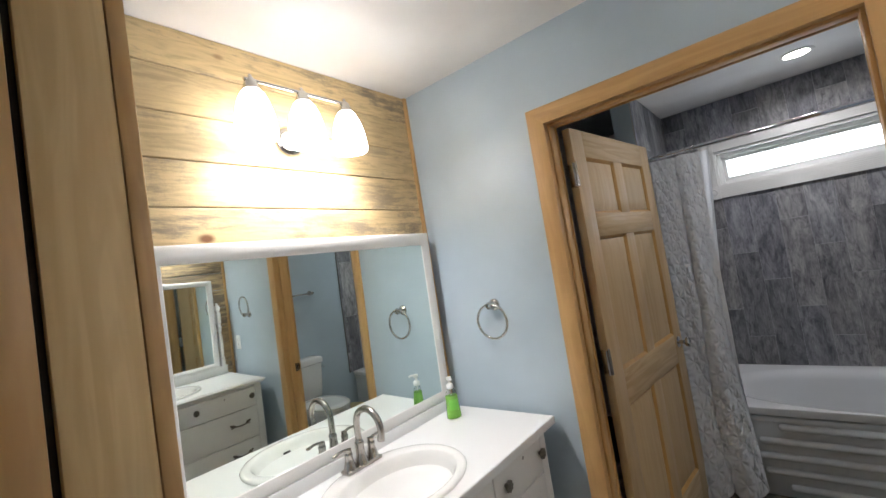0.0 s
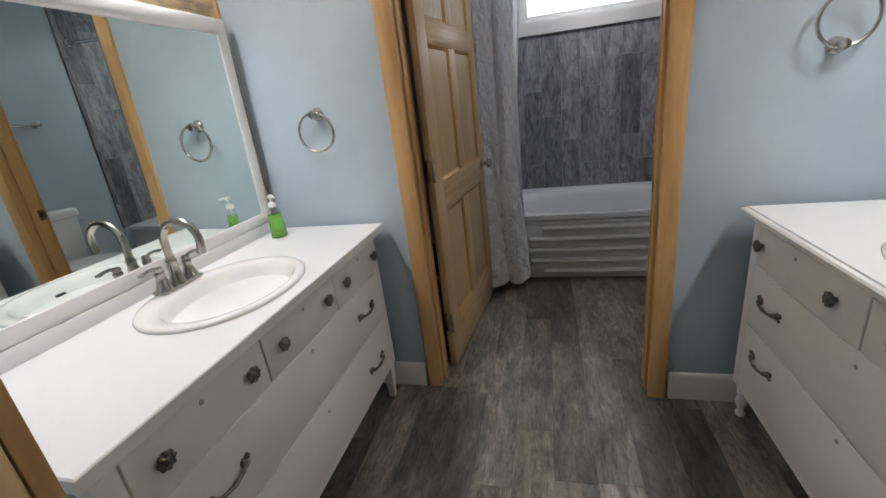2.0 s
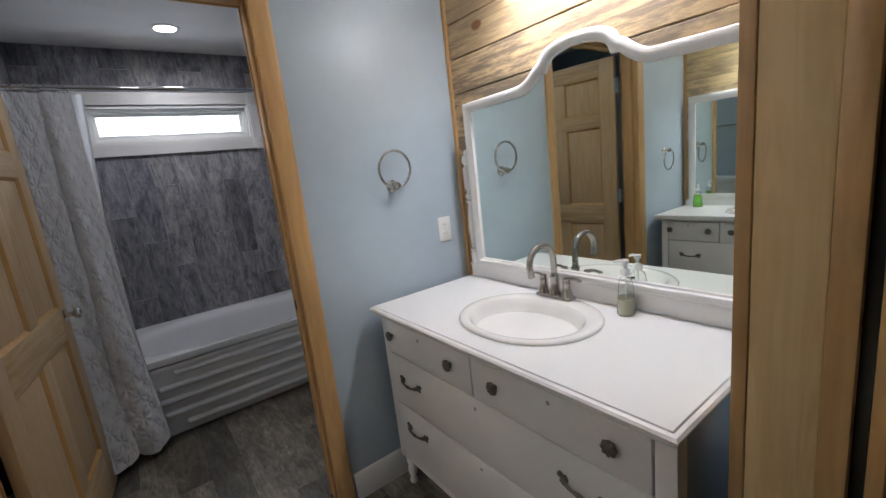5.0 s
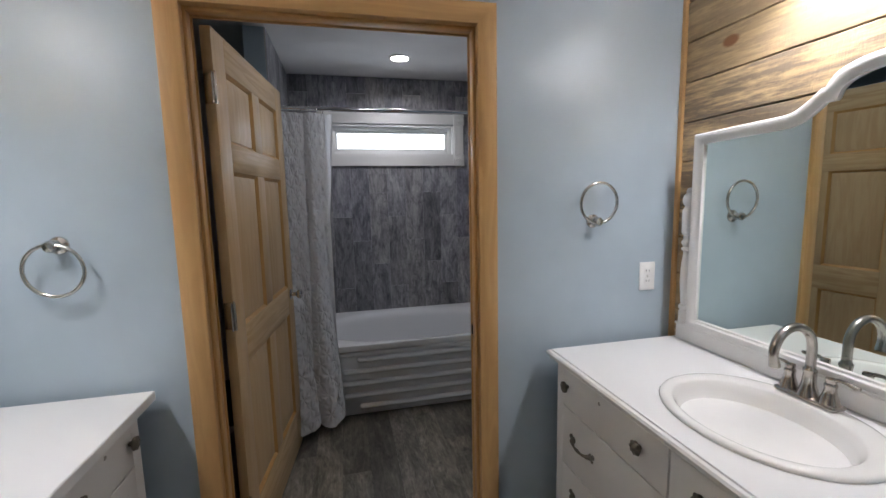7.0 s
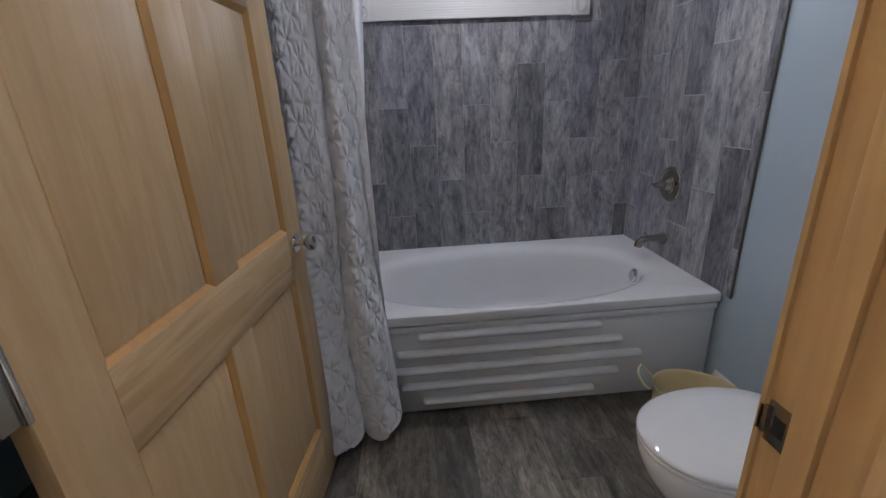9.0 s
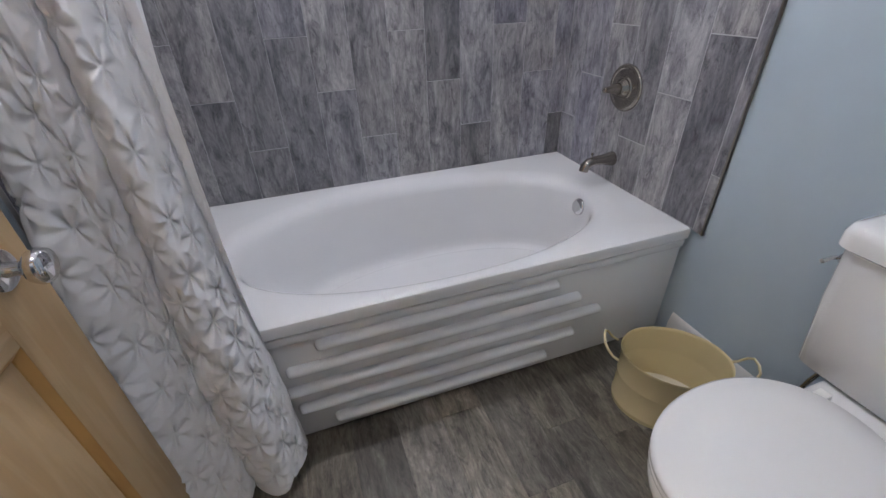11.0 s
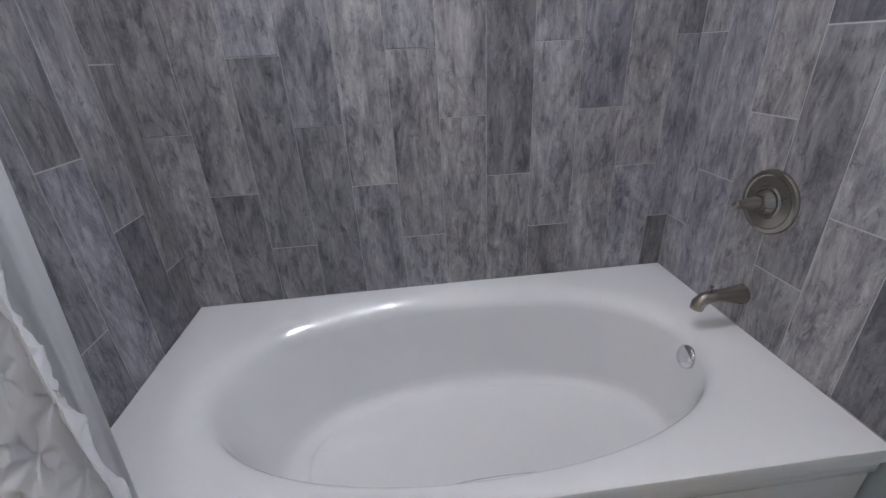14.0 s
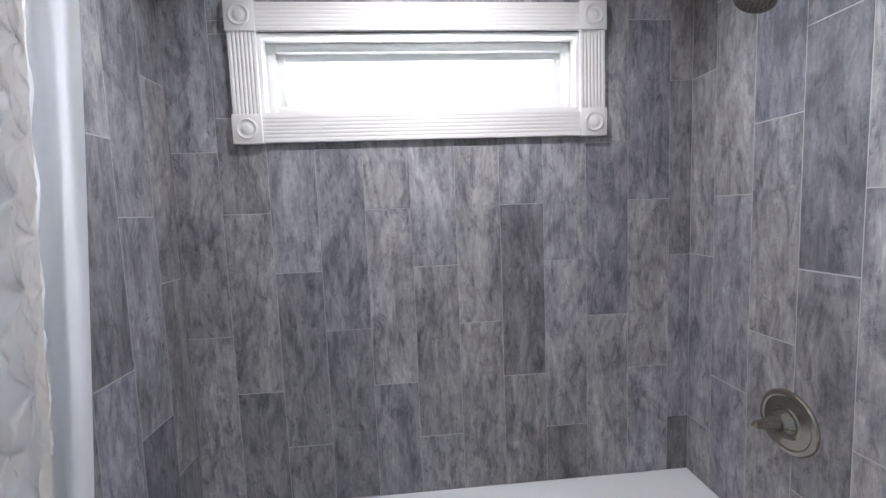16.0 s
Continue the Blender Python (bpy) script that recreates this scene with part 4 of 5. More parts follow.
am = framed_mirror("dresser_mirror", pose(BOARD_XR - 0.044, 0.93, 0, 0, 0, -90), arched(0.585, 0.938, 1.664, 0.122, 0), arched(0.541, 0.972, 1.624, 0.122, 0.044),
                   "arched dresser mirror in a white painted frame between turned posts", True)
for x in (-0.613, 0.613):
    prof = [(0.016, 0.9255), (0.016, 0.975), (0.012, 0.98), (0.017, 0.99), (0.017, 0.998), (0.011, 1.004), (0.013, 1.03), (0.016, 1.10), (0.015, 1.16), (0.011, 1.205), (0.010, 1.22), (0.016, 1.226), (0.016, 1.234), (0.011, 1.24), (0.016, 1.25), (0.017, 1.262), (0.012, 1.268),
            (0.011, 1.285), (0.017, 1.292), (0.018, 1.30), (0.018, 1.385), (0.014, 1.392), (0.011, 1.40), (0.017, 1.412), (0.019, 1.428), (0.015, 1.444), (0.008, 1.452), (0.010, 1.46), (0.006, 1.47), (0.0, 1.473)]
    prof = [(r * 1.25, 0.9365 + (z - 0.9255) * 0.975) for r, z in prof]
    part("turned_post", Mesh().lathe(prof, 20, (x, 0.004, 0)), DRESSER, am, "turned white post with finial", 50)

# ---- vanity lights ----
def vanity_light(m):
    """Three bell shades under a bar; local x along the wall, wall at y 0, room towards -y."""
    th = thing("vanity_light", m, "three-shade vanity light in brushed nickel, lit", "wall light", "pair of vanity lights")
    part("wall_plate", Mesh().lathe([(0.058, 0.0), (0.058, -0.006), (0.05, -0.016), (0.03, -0.022), (0.0, -0.023)], 32, (0, 0, -0.135), "y"), NICKEL_BRIGHT, th, "", 50)
    part("arm", Mesh().tube([(0, -0.018, -0.135), (0, -0.05, -0.12), (0, -0.085, -0.07), (0, -0.11, -0.01), (0, -0.125, 0.008)], 0.007, 10), NICKEL_BRIGHT, th, "", 60)
    part("bar", Mesh().tube([(-0.215, -0.128, 0.01), (0.215, -0.128, 0.01)], 0.0065, 12), NICKEL_BRIGHT, th)
    for x in (-0.193, 0.0, 0.193):
        cup = part("socket_cup", Mesh().lathe([(0.004, 0.03), (0.007, 0.026), (0.006, 0.02), (0.012, 0.016), (0.02, 0.004), (0.026, -0.018), (0.028, -0.03), (0.0, -0.03)], 24, (x, -0.128, 0)), NICKEL_BRIGHT, th, "", 50)
        outer = [(0.0275, -0.026), (0.040, -0.042), (0.053, -0.075), (0.0625, -0.115), (0.0675, -0.155), (0.068, -0.180), (0.066, -0.190)]
        inner = [(r - 0.0035, z) for r, z in reversed(outer)]
        bulb = new("bulb_lamp", bpy.data.lights.new("bulb_lamp", "POINT"))
        bulb.data.energy, bulb.data.color, bulb.data.shadow_soft_size = BULB_WATT, (0.99, 0.958, 0.955), 0.026
        bulb.matrix_basis = m @ pose(x, -0.128, -0.125)
        part("shade", Mesh().lathe(outer + inner, 32, (x, -0.128, 0), "z", 1.0, False, True), SHADE, cup, "glowing opal glass bell shade", 60)
    return th


vanity_light(pose(BOARD_XL, 0.945, 2.245, 0, 0, 90))
vanity_light(pose(BOARD_XR, 0.965, 2.268, 0, 0, -90))

# ---- small things on the dresser-room wall ----
def towel_ring(m, up, label):
    th = thing("towel_ring", m, label, "towel ring", "pair of towel rings")
    part("rosette", Mesh().lathe([(0.027, 0.0), (0.027, -0.004), (0.024, -0.008), (0.017, -0.011), (0.0135, -0.02), (0.012, -0.032), (0.0165, -0.038), (0.0175, -0.046), (0.014, -0.053), (0.0, -0.056)], 28, (0, 0, 0), "y"), NICKEL_BRIGHT, th, "", 50)
    s = 1 if up else -1
    R = 0.077
    lean = 0.012
    pts = []
    for i in range(49):
        a = 2 * math.pi * i / 48
        zz = s * (R - 0.006) + R * math.sin(a)
        pts.append((R * math.cos(a), -0.042 + lean * (s * zz) / R * (-0.18 if up else 0.18), zz))
    part("ring", Mesh().tube(pts, 0.0056, 10), NICKEL_BRIGHT, th, "", 60)
    return th


towel_ring(pose(-0.740, YD0, 1.334), False, "brushed nickel towel ring hanging on the blue wall")
towel_ring(pose(1.046, YD0, 1.348), True, "brushed nickel towel ring stuck upright on the blue wall")

outlet = thing("outlet", pose(1.304, YD0, 1.112), "white duplex outlet on the blue wall", "outlet")
part("cover_plate", Mesh().box(-0.036, 0.036, -0.006, 0.0, -0.059, 0.059, 0.0025), PLASTIC, outlet)
for z in (-0.021, 0.021):
    rec = part("receptacle", Mesh().box(-0.016, 0.016, -0.008, -0.0055, z - 0.014, z + 0.014, 0.001), PLASTIC, outlet)
    part("slot", Mesh().box(-0.008, -0.006, -0.0084, -0.0078, z - 0.003, z + 0.006).box(0.005, 0.007, -0.0084, -0.0078, z - 0.003, z + 0.006), DARK, rec)
part("screw", Mesh().lathe([(0.003, -0.006), (0.002, -0.0075)], 10, (0, 0, 0), "y"), NICKEL, outlet)


def soap_bottle(m, label, liquid, level, wide):
    th = thing("soap_bottle", m, label, "soap bottle")
    outer = [(wide * 0.93, 0.0), (wide, 0.004), (wide, 0.02), (wide * 0.9, 0.06), (wide * 0.78, 0.1), (wide * 0.66, 0.118), (0.014, 0.126), (0.0135, 0.134)]
    part("bottle", Mesh().lathe(outer + [(r - 0.0012, max(z, 0.0015)) for r, z in reversed(outer)], 28, (0, 0, 0), "z", 0.72, False, False), CLEAR, th, "clear plastic bottle", 60)
    liq = [(r - 0.0016, max(z, 0.002)) for r, z in outer if z < level]
    part("soap", Mesh().lathe(liq + [(liq[-1][0] * 0.97, level)], 28, (0, 0, 0), "z", 0.72), liquid, th, "", 60)
    part("collar", Mesh().lathe([(0.0155, 0.132), (0.0155, 0.148), (0.011, 0.152), (0.006, 0.154), (0.0055, 0.172), (0.0, 0.173)], 20), PLASTIC, th, "white pump collar", 50)
    part("pump_head", Mesh().lathe([(0.009, 0.168), (0.0115, 0.172), (0.0115, 0.182), (0.0, 0.184)], 18).tube([(0, 0, 0.177), (0.0, -0.02, 0.178), (0.0, -0.036, 0.173)], [0.006, 0.005, 0.004], 10), PLASTIC, th, "white pump head", 50)
    part("dip_tube", Mesh().tube([(0, 0, 0.13), (0.004, 0, 0.01)], 0.002, 8), PLASTIC, th)
    return th


sb = soap_bottle(pose(-0.940, 1.488, TOP, 0, 0, 60), "clear pump bottle of green hand soap on the washstand", SOAP_GREEN, 0.1, 0.034)
part("label_mark", Mesh().rings([[(r * math.cos(a), 0.72 * r * math.sin(a), z) for a in (radians(-130 + 8 * i) for i in range(11))] for r, z in ((0.0335, 0.04), (0.0318, 0.062), (0.0295, 0.085))], False, False, False), LABEL_GREEN, sb, "darker green printed mark")
soap_bottle(pose(1.345, 0.757, TOP + 0.004, 0, 0, 200), "clear pump bottle with little pale soap on the washstand", SOAP_PALE, 0.055, 0.039)

# ---- bathtub ----
tub = thing("bathtub", pose(0, 0, 0), "white acrylic alcove bathtub with oval well and ribbed apron", "bathtub")
TX0, TX1, TY0, TY1, TZ = ALC0 + 0.001, ALC1 - 0.001, 2.902, YB - 0.0015, 0.493
cx, cy, ea, eb = 0.600, 3.325, 0.722, 0.366
N = 96
rr_ = lambda i, z: ring_of_rect(TX0 + i * 0.2, TX1 - i * 0.2, TY0 + i, TY1 - i * 0.1, z, N, cx, cy, ea, eb)
el = lambda a, b, z, dx=0.0, p=2.15: ellipse(cx + dx, cy, a, b, z, N, p)
rings = [rr_(0.012, TZ - 0.044), rr_(0.0, TZ - 0.040), rr_(0.0, TZ - 0.010), rr_(0.003, TZ - 0.003), rr_(0.010, TZ),
         el(ea + 0.056, eb + 0.040, TZ - 0.0005), el(ea + 0.034, eb + 0.026, TZ - 0.003), el(ea + 0.014, eb + 0.011, TZ - 0.0075), el(ea - 0.004, eb - 0.003, TZ - 0.0145), el(ea - 0.018, eb - 0.015, TZ - 0.024), el(ea - 0.028, eb - 0.024, TZ - 0.037, 0.002), el(ea - 0.036, eb - 0.030, TZ - 0.056, 0.004), el(ea - 0.050, eb - 0.038, TZ - 0.12, 0.014),
         el(ea - 0.074, eb - 0.051, TZ - 0.22, 0.03), el(ea - 0.098, eb - 0.064, TZ - 0.31, 0.045), el(ea - 0.112, eb - 0.073, TZ - 0.334, 0.05), el(ea - 0.125, eb - 0.083, TZ - 0.345, 0.052), el(ea - 0.165, eb - 0.110, TZ - 0.350, 0.055), el(ea - 0.175, eb - 0.117, TZ - 0.347, 0.056), el(ea - 0.185, eb - 0.124, TZ - 0.345, 0.056), el(ea - 0.25, eb - 0.16, TZ - 0.348, 0.06), el(0.2, 0.08, TZ - 0.355, 0.06), el(0.03, 0.02, TZ - 0.357, 0.06)]
part("well", Mesh().rings(rings, False, True), ACRYLIC, tub, "glossy white rim and oval well", 40)
# armrest swelling along the front of the well
arm = []
for i in range(25):
    t = i / 24
    x = 0.30 + 0.72 * t
    w = math.sin(math.pi * t) ** 0.6
    ring = []
    for j in range(12):
        a = 2 * math.pi * j / 12
        ring.append((x, 3.052 + 0.012 * (1 - w) + (0.03 + 0.05 * w) * math.cos(a), 0.222 + (0.02 + 0.075 * w) * math.sin(a)))
    arm.append(ring)
part("armrest", Mesh().rings(arm), ACRYLIC, tub, "", 60)
AY = 2.916
ap = Mesh().box(TX0 + 0.002, TX1 - 0.004, AY, AY + 0.03, 0.006, TZ - 0.049, 0.004)
part("apron", ap, ACRYLIC, tub, "white removable front panel")
part("apron_lip", Mesh().box(TX0 + 0.002, TX1 - 0.004, AY - 0.009, AY + 0.001, TZ - 0.078, TZ - 0.049, 0.004), ACRYLIC, tub, "", 50)
for x0, x1, z in ((0.126, 0.929, 0.388), (0.030, 1.027, 0.308), (-0.065, 1.123, 0.226), (0.033, 1.023, 0.144), (0.132, 0.918, 0.062)):
    n, ring_list = 14, []
    xs = [x0 + 0.016 * (i / 4) for i in range(5)] + [x0 + 0.1, x1 - 0.1] + [x1 - 0.016 * (1 - i / 4) for i in range(5)]
    for x in xs:
        e = min(1.0, (x - x0) / 0.016, (x1 - x) / 0.016)
        k = math.sqrt(max(0.02, 1 - (1 - e) ** 2))
        ring_list.append([(x, AY + 0.001 - 0.030 * k * math.sin(math.pi * j / 8) ** 0.9, z + 0.0175 * k * math.cos(math.pi * j / 8)) for j in range(9)])
    part("rib", Mesh().rings(ring_list), ACRYLIC, tub, "", 60)
ovx = cx + ea - 0.041
part("overflow_plate", Mesh().lathe([(0.036, 0.012), (0.036, -0.004), (0.032, -0.009), (0.02, -0.012), (0.0, -0.0125)], 28, (0, 0, 0), "x"), CHROME, tub, "chrome overflow plate", 50, pose(ovx + 0.004, 3.322, 0.414, 0, 14, 0))
# added dark sheet behind the apron, standing in for shade in its gaps
part("deck_caulk", Mesh().box(TX0 + 0.03, TX1 - 0.03, AY + 0.0302, AY + 0.034, 0.0, TZ - 0.05), DARK, tub)

# ---- bath fittings on the tiled end wall ----
sp = thing("tub_spout", pose(ALC1, 3.362, 0.594, 0, 0, 0), "brushed nickel tub spout on the tiled wall", "tub spout")
part("spout", Mesh().tube([(0.0, 0, 0), (-0.012, 0, 0), (-0.05, 0, 0.002), (-0.09, 0, 0.003), (-0.118, 0, -0.003), (-0.134, 0, -0.018), (-0.137, 0, -0.036)], [0.031, 0.029, 0.021, 0.019, 0.0195, 0.02, 0.019], 20), NICKEL, sp, "", 60)
part("diverter", Mesh().lathe([(0.003, 0.018), (0.003, 0.03), (0.006, 0.033), (0.005, 0.039), (0.0, 0.04)], 12, (-0.105, 0, 0)), NICKEL, sp)
vl = thing("shower_valve", pose(ALC1, 3.362, 0.882), "brushed nickel shower valve with round plate and lever", "shower valve")
part("plate", Mesh().lathe([(0.088, 0.0), (0.088, -0.003), (0.084, -0.008), (0.074, -0.010), (0.07, -0.0075), (0.045, -0.011), (0.042, -0.016), (0.0, -0.017)], 44, (0, 0, 0), "x"), NICKEL, vl, "", 40)
hv = part("handle", Mesh().lathe([(0.038, -0.012), (0.036, -0.020), (0.030, -0.028), (0.026, -0.040), (0.0, -0.041)], 30, (0, 0, 0), "x"), NICKEL, vl, "", 40)
part("lever", Mesh().lathe([(0.022, -0.038), (0.020, -0.050), (0.014, -0.072), (0.010, -0.094), (0.0105, -0.099), (0.006, -0.104), (0.0, -0.105)], 24, (0, 0, 0), "x"), NICKEL, hv, "", 40)
sh = thing("wall_shower", pose(ALC1, 3.362, 2.085), "brushed nickel wall shower on a bent arm", "shower")
part("flange", Mesh().lathe([(0.03, 0.0), (0.028, -0.004), (0.014, -0.010), (0.0, -0.011)], 24, (0, 0, 0), "x"), NICKEL, sh, "", 50)
part("arm", Mesh().tube([(0, 0, 0), (-0.04, 0, 0.002), (-0.075, 0, -0.014), (-0.105, 0, -0.055)], 0.0085, 12), NICKEL, sh, "", 60)
hd = part("shower_head", Mesh().lathe([(0.012, 0.06), (0.014, 0.045), (0.018, 0.036), (0.034, 0.016), (0.046, 0.006), (0.049, 0.0), (0.046, -0.004), (0.0, -0.006)], 32), NICKEL, sh, "", 40, pose(-0.132, 0, -0.11, 0, 30, 0))
noz = Mesh()
for k, n in ((0.012, 6), (0.024, 12), (0.036, 18)):
    for i in range(n):
        a = 2 * math.pi * i / n
        noz.lathe([(0.0018, -0.004), (0.0014, -0.0075)], 6, (k * math.cos(a), k * math.sin(a), 0))
part("nozzles", noz, RUBBER, hd)

tb = thing("towel_bar", pose(XR, 2.25, 1.42), "brushed nickel towel bar on the blue wall over the toilet", "towel bar")
for y in (-0.23, 0.23):
    part("post", Mesh().lathe([(0.026, 0.0), (0.026, -0.004), (0.016, -0.011), (0.012, -0.03), (0.016, -0.06), (0.0, -0.07)], 24, (0, y, 0), "x"), NICKEL_BRIGHT, tb, "", 50)
part("bar", Mesh().tube([(-0.052, -0.24, 0), (-0.052, 0.24, 0)], 0.009, 14), NICKEL_BRIGHT, tb)

# ---- rod, rings, curtain ----
ROD_Y, ROD_Z = 2.935, 2.008
rod = thing("shower_rod", pose(0, 0, 0), "chrome shower curtain rod across the tub", "curtain rod")
part("rod", Mesh().tube([(ALC0 + 0.002, ROD_Y, ROD_Z), (ALC1 - 0.002, ROD_Y, ROD_Z)], 0.0125, 16), CHROME, rod)
for x, s in ((ALC0, 1), (ALC1, -1)):
    part("flange", Mesh().lathe([(0.03, 0.0005 * s), (0.03, 0.006 * s), (0.02, 0.014 * s), (0.016, 0.022 * s)], 24, (x, ROD_Y, ROD_Z), "x"), CHROME, rod, "", 50)
ring0 = thing("curtain_ring", pose(-0.281, ROD_Y, ROD_Z), "chrome roller curtain ring on the rod", "curtain ring", "curtain rings")
part("loop", Mesh().torus((0, 0, -0.012), 0.026, 0.0016, "x", 28, 6).torus((0, 0, -0.012), 0.0275, 0.0022, "x", 10, 6, 50, 80), CHROME, ring0, "", 60)
rng = random.Random(9)
for i in range(1, 12):
    copy_thing(ring0, pose(-0.281 + 0.024 * i, ROD_Y, ROD_Z, 0, 0, rng.uniform(-16, 16)))


def cloth(name, mat, parent, label, nu, nv, z_top, z_bot, top, bottom, folds, amp_top, amp_bot, tucks, phase, hem=0.0):
    """A gathered hanging sheet between two plan lines."""
    grid = []
    width = 0.85
    for j in range(nv + 1):
        v = j / nv
        k = v ** 1.25
        row = []
        for i in range(nu + 1):
            u = i / nu
            ax, ay = top[0] + (top[2] - top[0]) * u, top[1] + (top[3] - top[1]) * u
            bx_, by = bottom[0] + (bottom[2] - bottom[0]) * u, bottom[1] + (bottom[3] - bottom[1]) * u
            x, y = ax + (bx_ - ax) * k, ay + (by - ay) * k
            amp = amp_top + (amp_bot - amp_top) * v
            wob = 0.35 * noise.noise((u * 5, v * 2.2, phase))
            f = math.sin(2 * math.pi * (folds * (u + 0.05 * math.sin(5 * u + phase)) + wob) + phase)
            side = math.cos(2 * math.pi * (folds * u + wob) + phase)
            y += amp * f * (0.75 + 0.4 * noise.noise((u * 4, 1.5 * v, 5 + phase)))
            x += amp * 0.38 * side * (0.3 + v)
            z = z_top + (z_bot - z_top) * v + hem * math.sin(2 * math.pi * folds * u + 1) * v ** 6
            d = 0.0
            if tucks:
                s, h = u * width / tucks, v * (z_top - z_bot) / tucks
                best = 9.0
                for a in (math.floor(s), math.floor(s) + 1):
                    for b in (math.floor(h), math.floor(h) + 1):
                        for oa, ob_ in ((0, 0), (0.5, 0.5)):
                            px, py = a + oa + 0.05 * math.sin(a * 7 + b * 3), b + ob_ + 0.05 * math.sin(a * 5 + b * 11)
                            q = math.hypot(s - px, h - py)
                            if q < best:
                                best, ang, seed = q, math.atan2(h - py, s - px), a * 3.1 + b * 1.7 + oa
                fold = abs(((3.0 * ang / math.pi + 0.37 * seed) % 1.0) * 2 - 1) - 0.5
                d = -0.010 * math.exp(-best / 0.10) + 0.0125 * fold * min(1, best / 0.08) * math.exp(-((best - 0.12) / 0.26) ** 2) + 0.018 * best
                d += 0.006 * noise.noise((s * 2.3, h * 2.3, 2.0 + phase)) + 0.002 * abs(noise.noise((s * 5, h * 5, 8.0)))
            else:
                d = 0.003 * noise.noise((u * 30, v * 5, 4.0)) + 0.0015 * noise.noise((u * 9, v * 40, 1.0))
            d *= min(1.0, 0.15 + min(u, 1 - u) / 0.09)
            row.append((x + d * 0.25 * side, y - d, z))
        grid.append(row)
    return part(name, Mesh().rings(grid, False, False, False), mat, parent, label, 180)


cur = thing("shower_curtain", pose(0, 0, 0), "white satin shower curtain with pinched tucks, drawn to one side", "shower curtain")
cloth("curtain", CLOTH, cur, "satin cloth gathered in pinched tucks", 330, 420, ROD_Z - 0.028, 0.055, (-0.284, 2.918, 0.004, 2.918), (-0.285, 2.700, 0.044, 2.816), 2.3, 0.030, 0.068, 0.128, 1.3, 0.010)
cloth("liner", LINER, cur, "thin white liner behind the curtain", 90, 120, ROD_Z - 0.028, 0.505, (-0.278, 2.950, 0.045, 2.960), (-0.281, 2.957, -0.085, 2.975), 5.0, 0.009, 0.012, 0, 0.4)

# ---- toilet ----
toilet = thing("toilet", pose(XR - 0.004, 2.215, 0, 0, 0, 180), "white two-piece toilet with closed lid", "toilet")
# local x runs from the wall into the room
def egg(cx_, a_front, a_back, b, z, n=56):
    out = []
    for j in range(n):
        t = 2 * math.pi * j / n
        c, s = math.cos(t), math.sin(t)
        out.append((cx_ + (a_front if c > 0 else a_back) * (abs(c) ** 0.96) * (1 if c > 0 else -1), b * math.copysign(abs(s) ** 0.92, s), z))
    return out


bowl = [egg(0.43, 0.185, 0.22, 0.098, 0.0), egg(0.43, 0.185, 0.22, 0.098, 0.012), egg(0.43, 0.172, 0.21, 0.088, 0.03), egg(0.425, 0.165, 0.2, 0.085, 0.12), egg(0.43, 0.19, 0.205, 0.1, 0.19), egg(0.445, 0.225, 0.215, 0.135, 0.255), egg(0.455, 0.25, 0.22, 0.166, 0.315), egg(0.458, 0.262, 0.225, 0.178, 0.36), egg(0.458, 0.266, 0.225, 0.181, 0.385), egg(0.458, 0.262, 0.222, 0.178, 0.398), egg(0.458, 0.24, 0.2, 0.155, 0.40)]
part("bowl", Mesh().rings(bowl), PORCELAIN, toilet, "", 60)
part("tank_shelf", Mesh().box(0.02, 0.27, -0.115, 0.115, 0.33, 0.399, 0.012), PORCELAIN, toilet, "", 50)
part("seat", Mesh().rings([egg(0.46, 0.262, 0.218, 0.180, 0.4025), egg(0.46, 0.268, 0.222, 0.185, 0.407), egg(0.46, 0.268, 0.222, 0.185, 0.414), egg(0.46, 0.262, 0.218, 0.180, 0.4185)]), PORCELAIN, toilet, "white plastic seat", 60)
lid = part("lid", Mesh().rings([egg(0.46, 0.264, 0.225, 0.182, 0.4205), egg(0.46, 0.270, 0.228, 0.187, 0.425), egg(0.46, 0.269, 0.228, 0.186, 0.434), egg(0.46, 0.26, 0.22, 0.177, 0.4405), egg(0.46, 0.18, 0.15, 0.12, 0.444), egg(0.46, 0.02, 0.02, 0.015, 0.445)]), PORCELAIN, toilet, "closed white lid", 60)
for y in (-0.075, 0.075):
    part("hinge_cap", Mesh().box(0.205, 0.245, y - 0.014, y + 0.014, 0.400, 0.424, 0.005), PLASTIC, toilet)
    part("bolt_cap", Mesh().lathe([(0.012, 0.0), (0.012, 0.012), (0.008, 0.018), (0.0, 0.02)], 16, (0.36, y * 1.5, 0.0)), PLASTIC, toilet)
def rounded(x0, x1, b, z, r=0.035, n=6):
    pts = []
    for cxx, cyy, a0 in ((x1 - r, b - r, 0), (x0 + r * 0.4, b - r * 0.4, 90), (x0 + r * 0.4, -b + r * 0.4, 180), (x1 - r, -b + r, 270)):
        q = r if a0 in (0, 270) else r * 0.4
        pts += [(cxx + q * math.cos(radians(a0 + 90 * i / n)), cyy + q * math.sin(radians(a0 + 90 * i / n)), z) for i in range(n + 1)]
    return pts


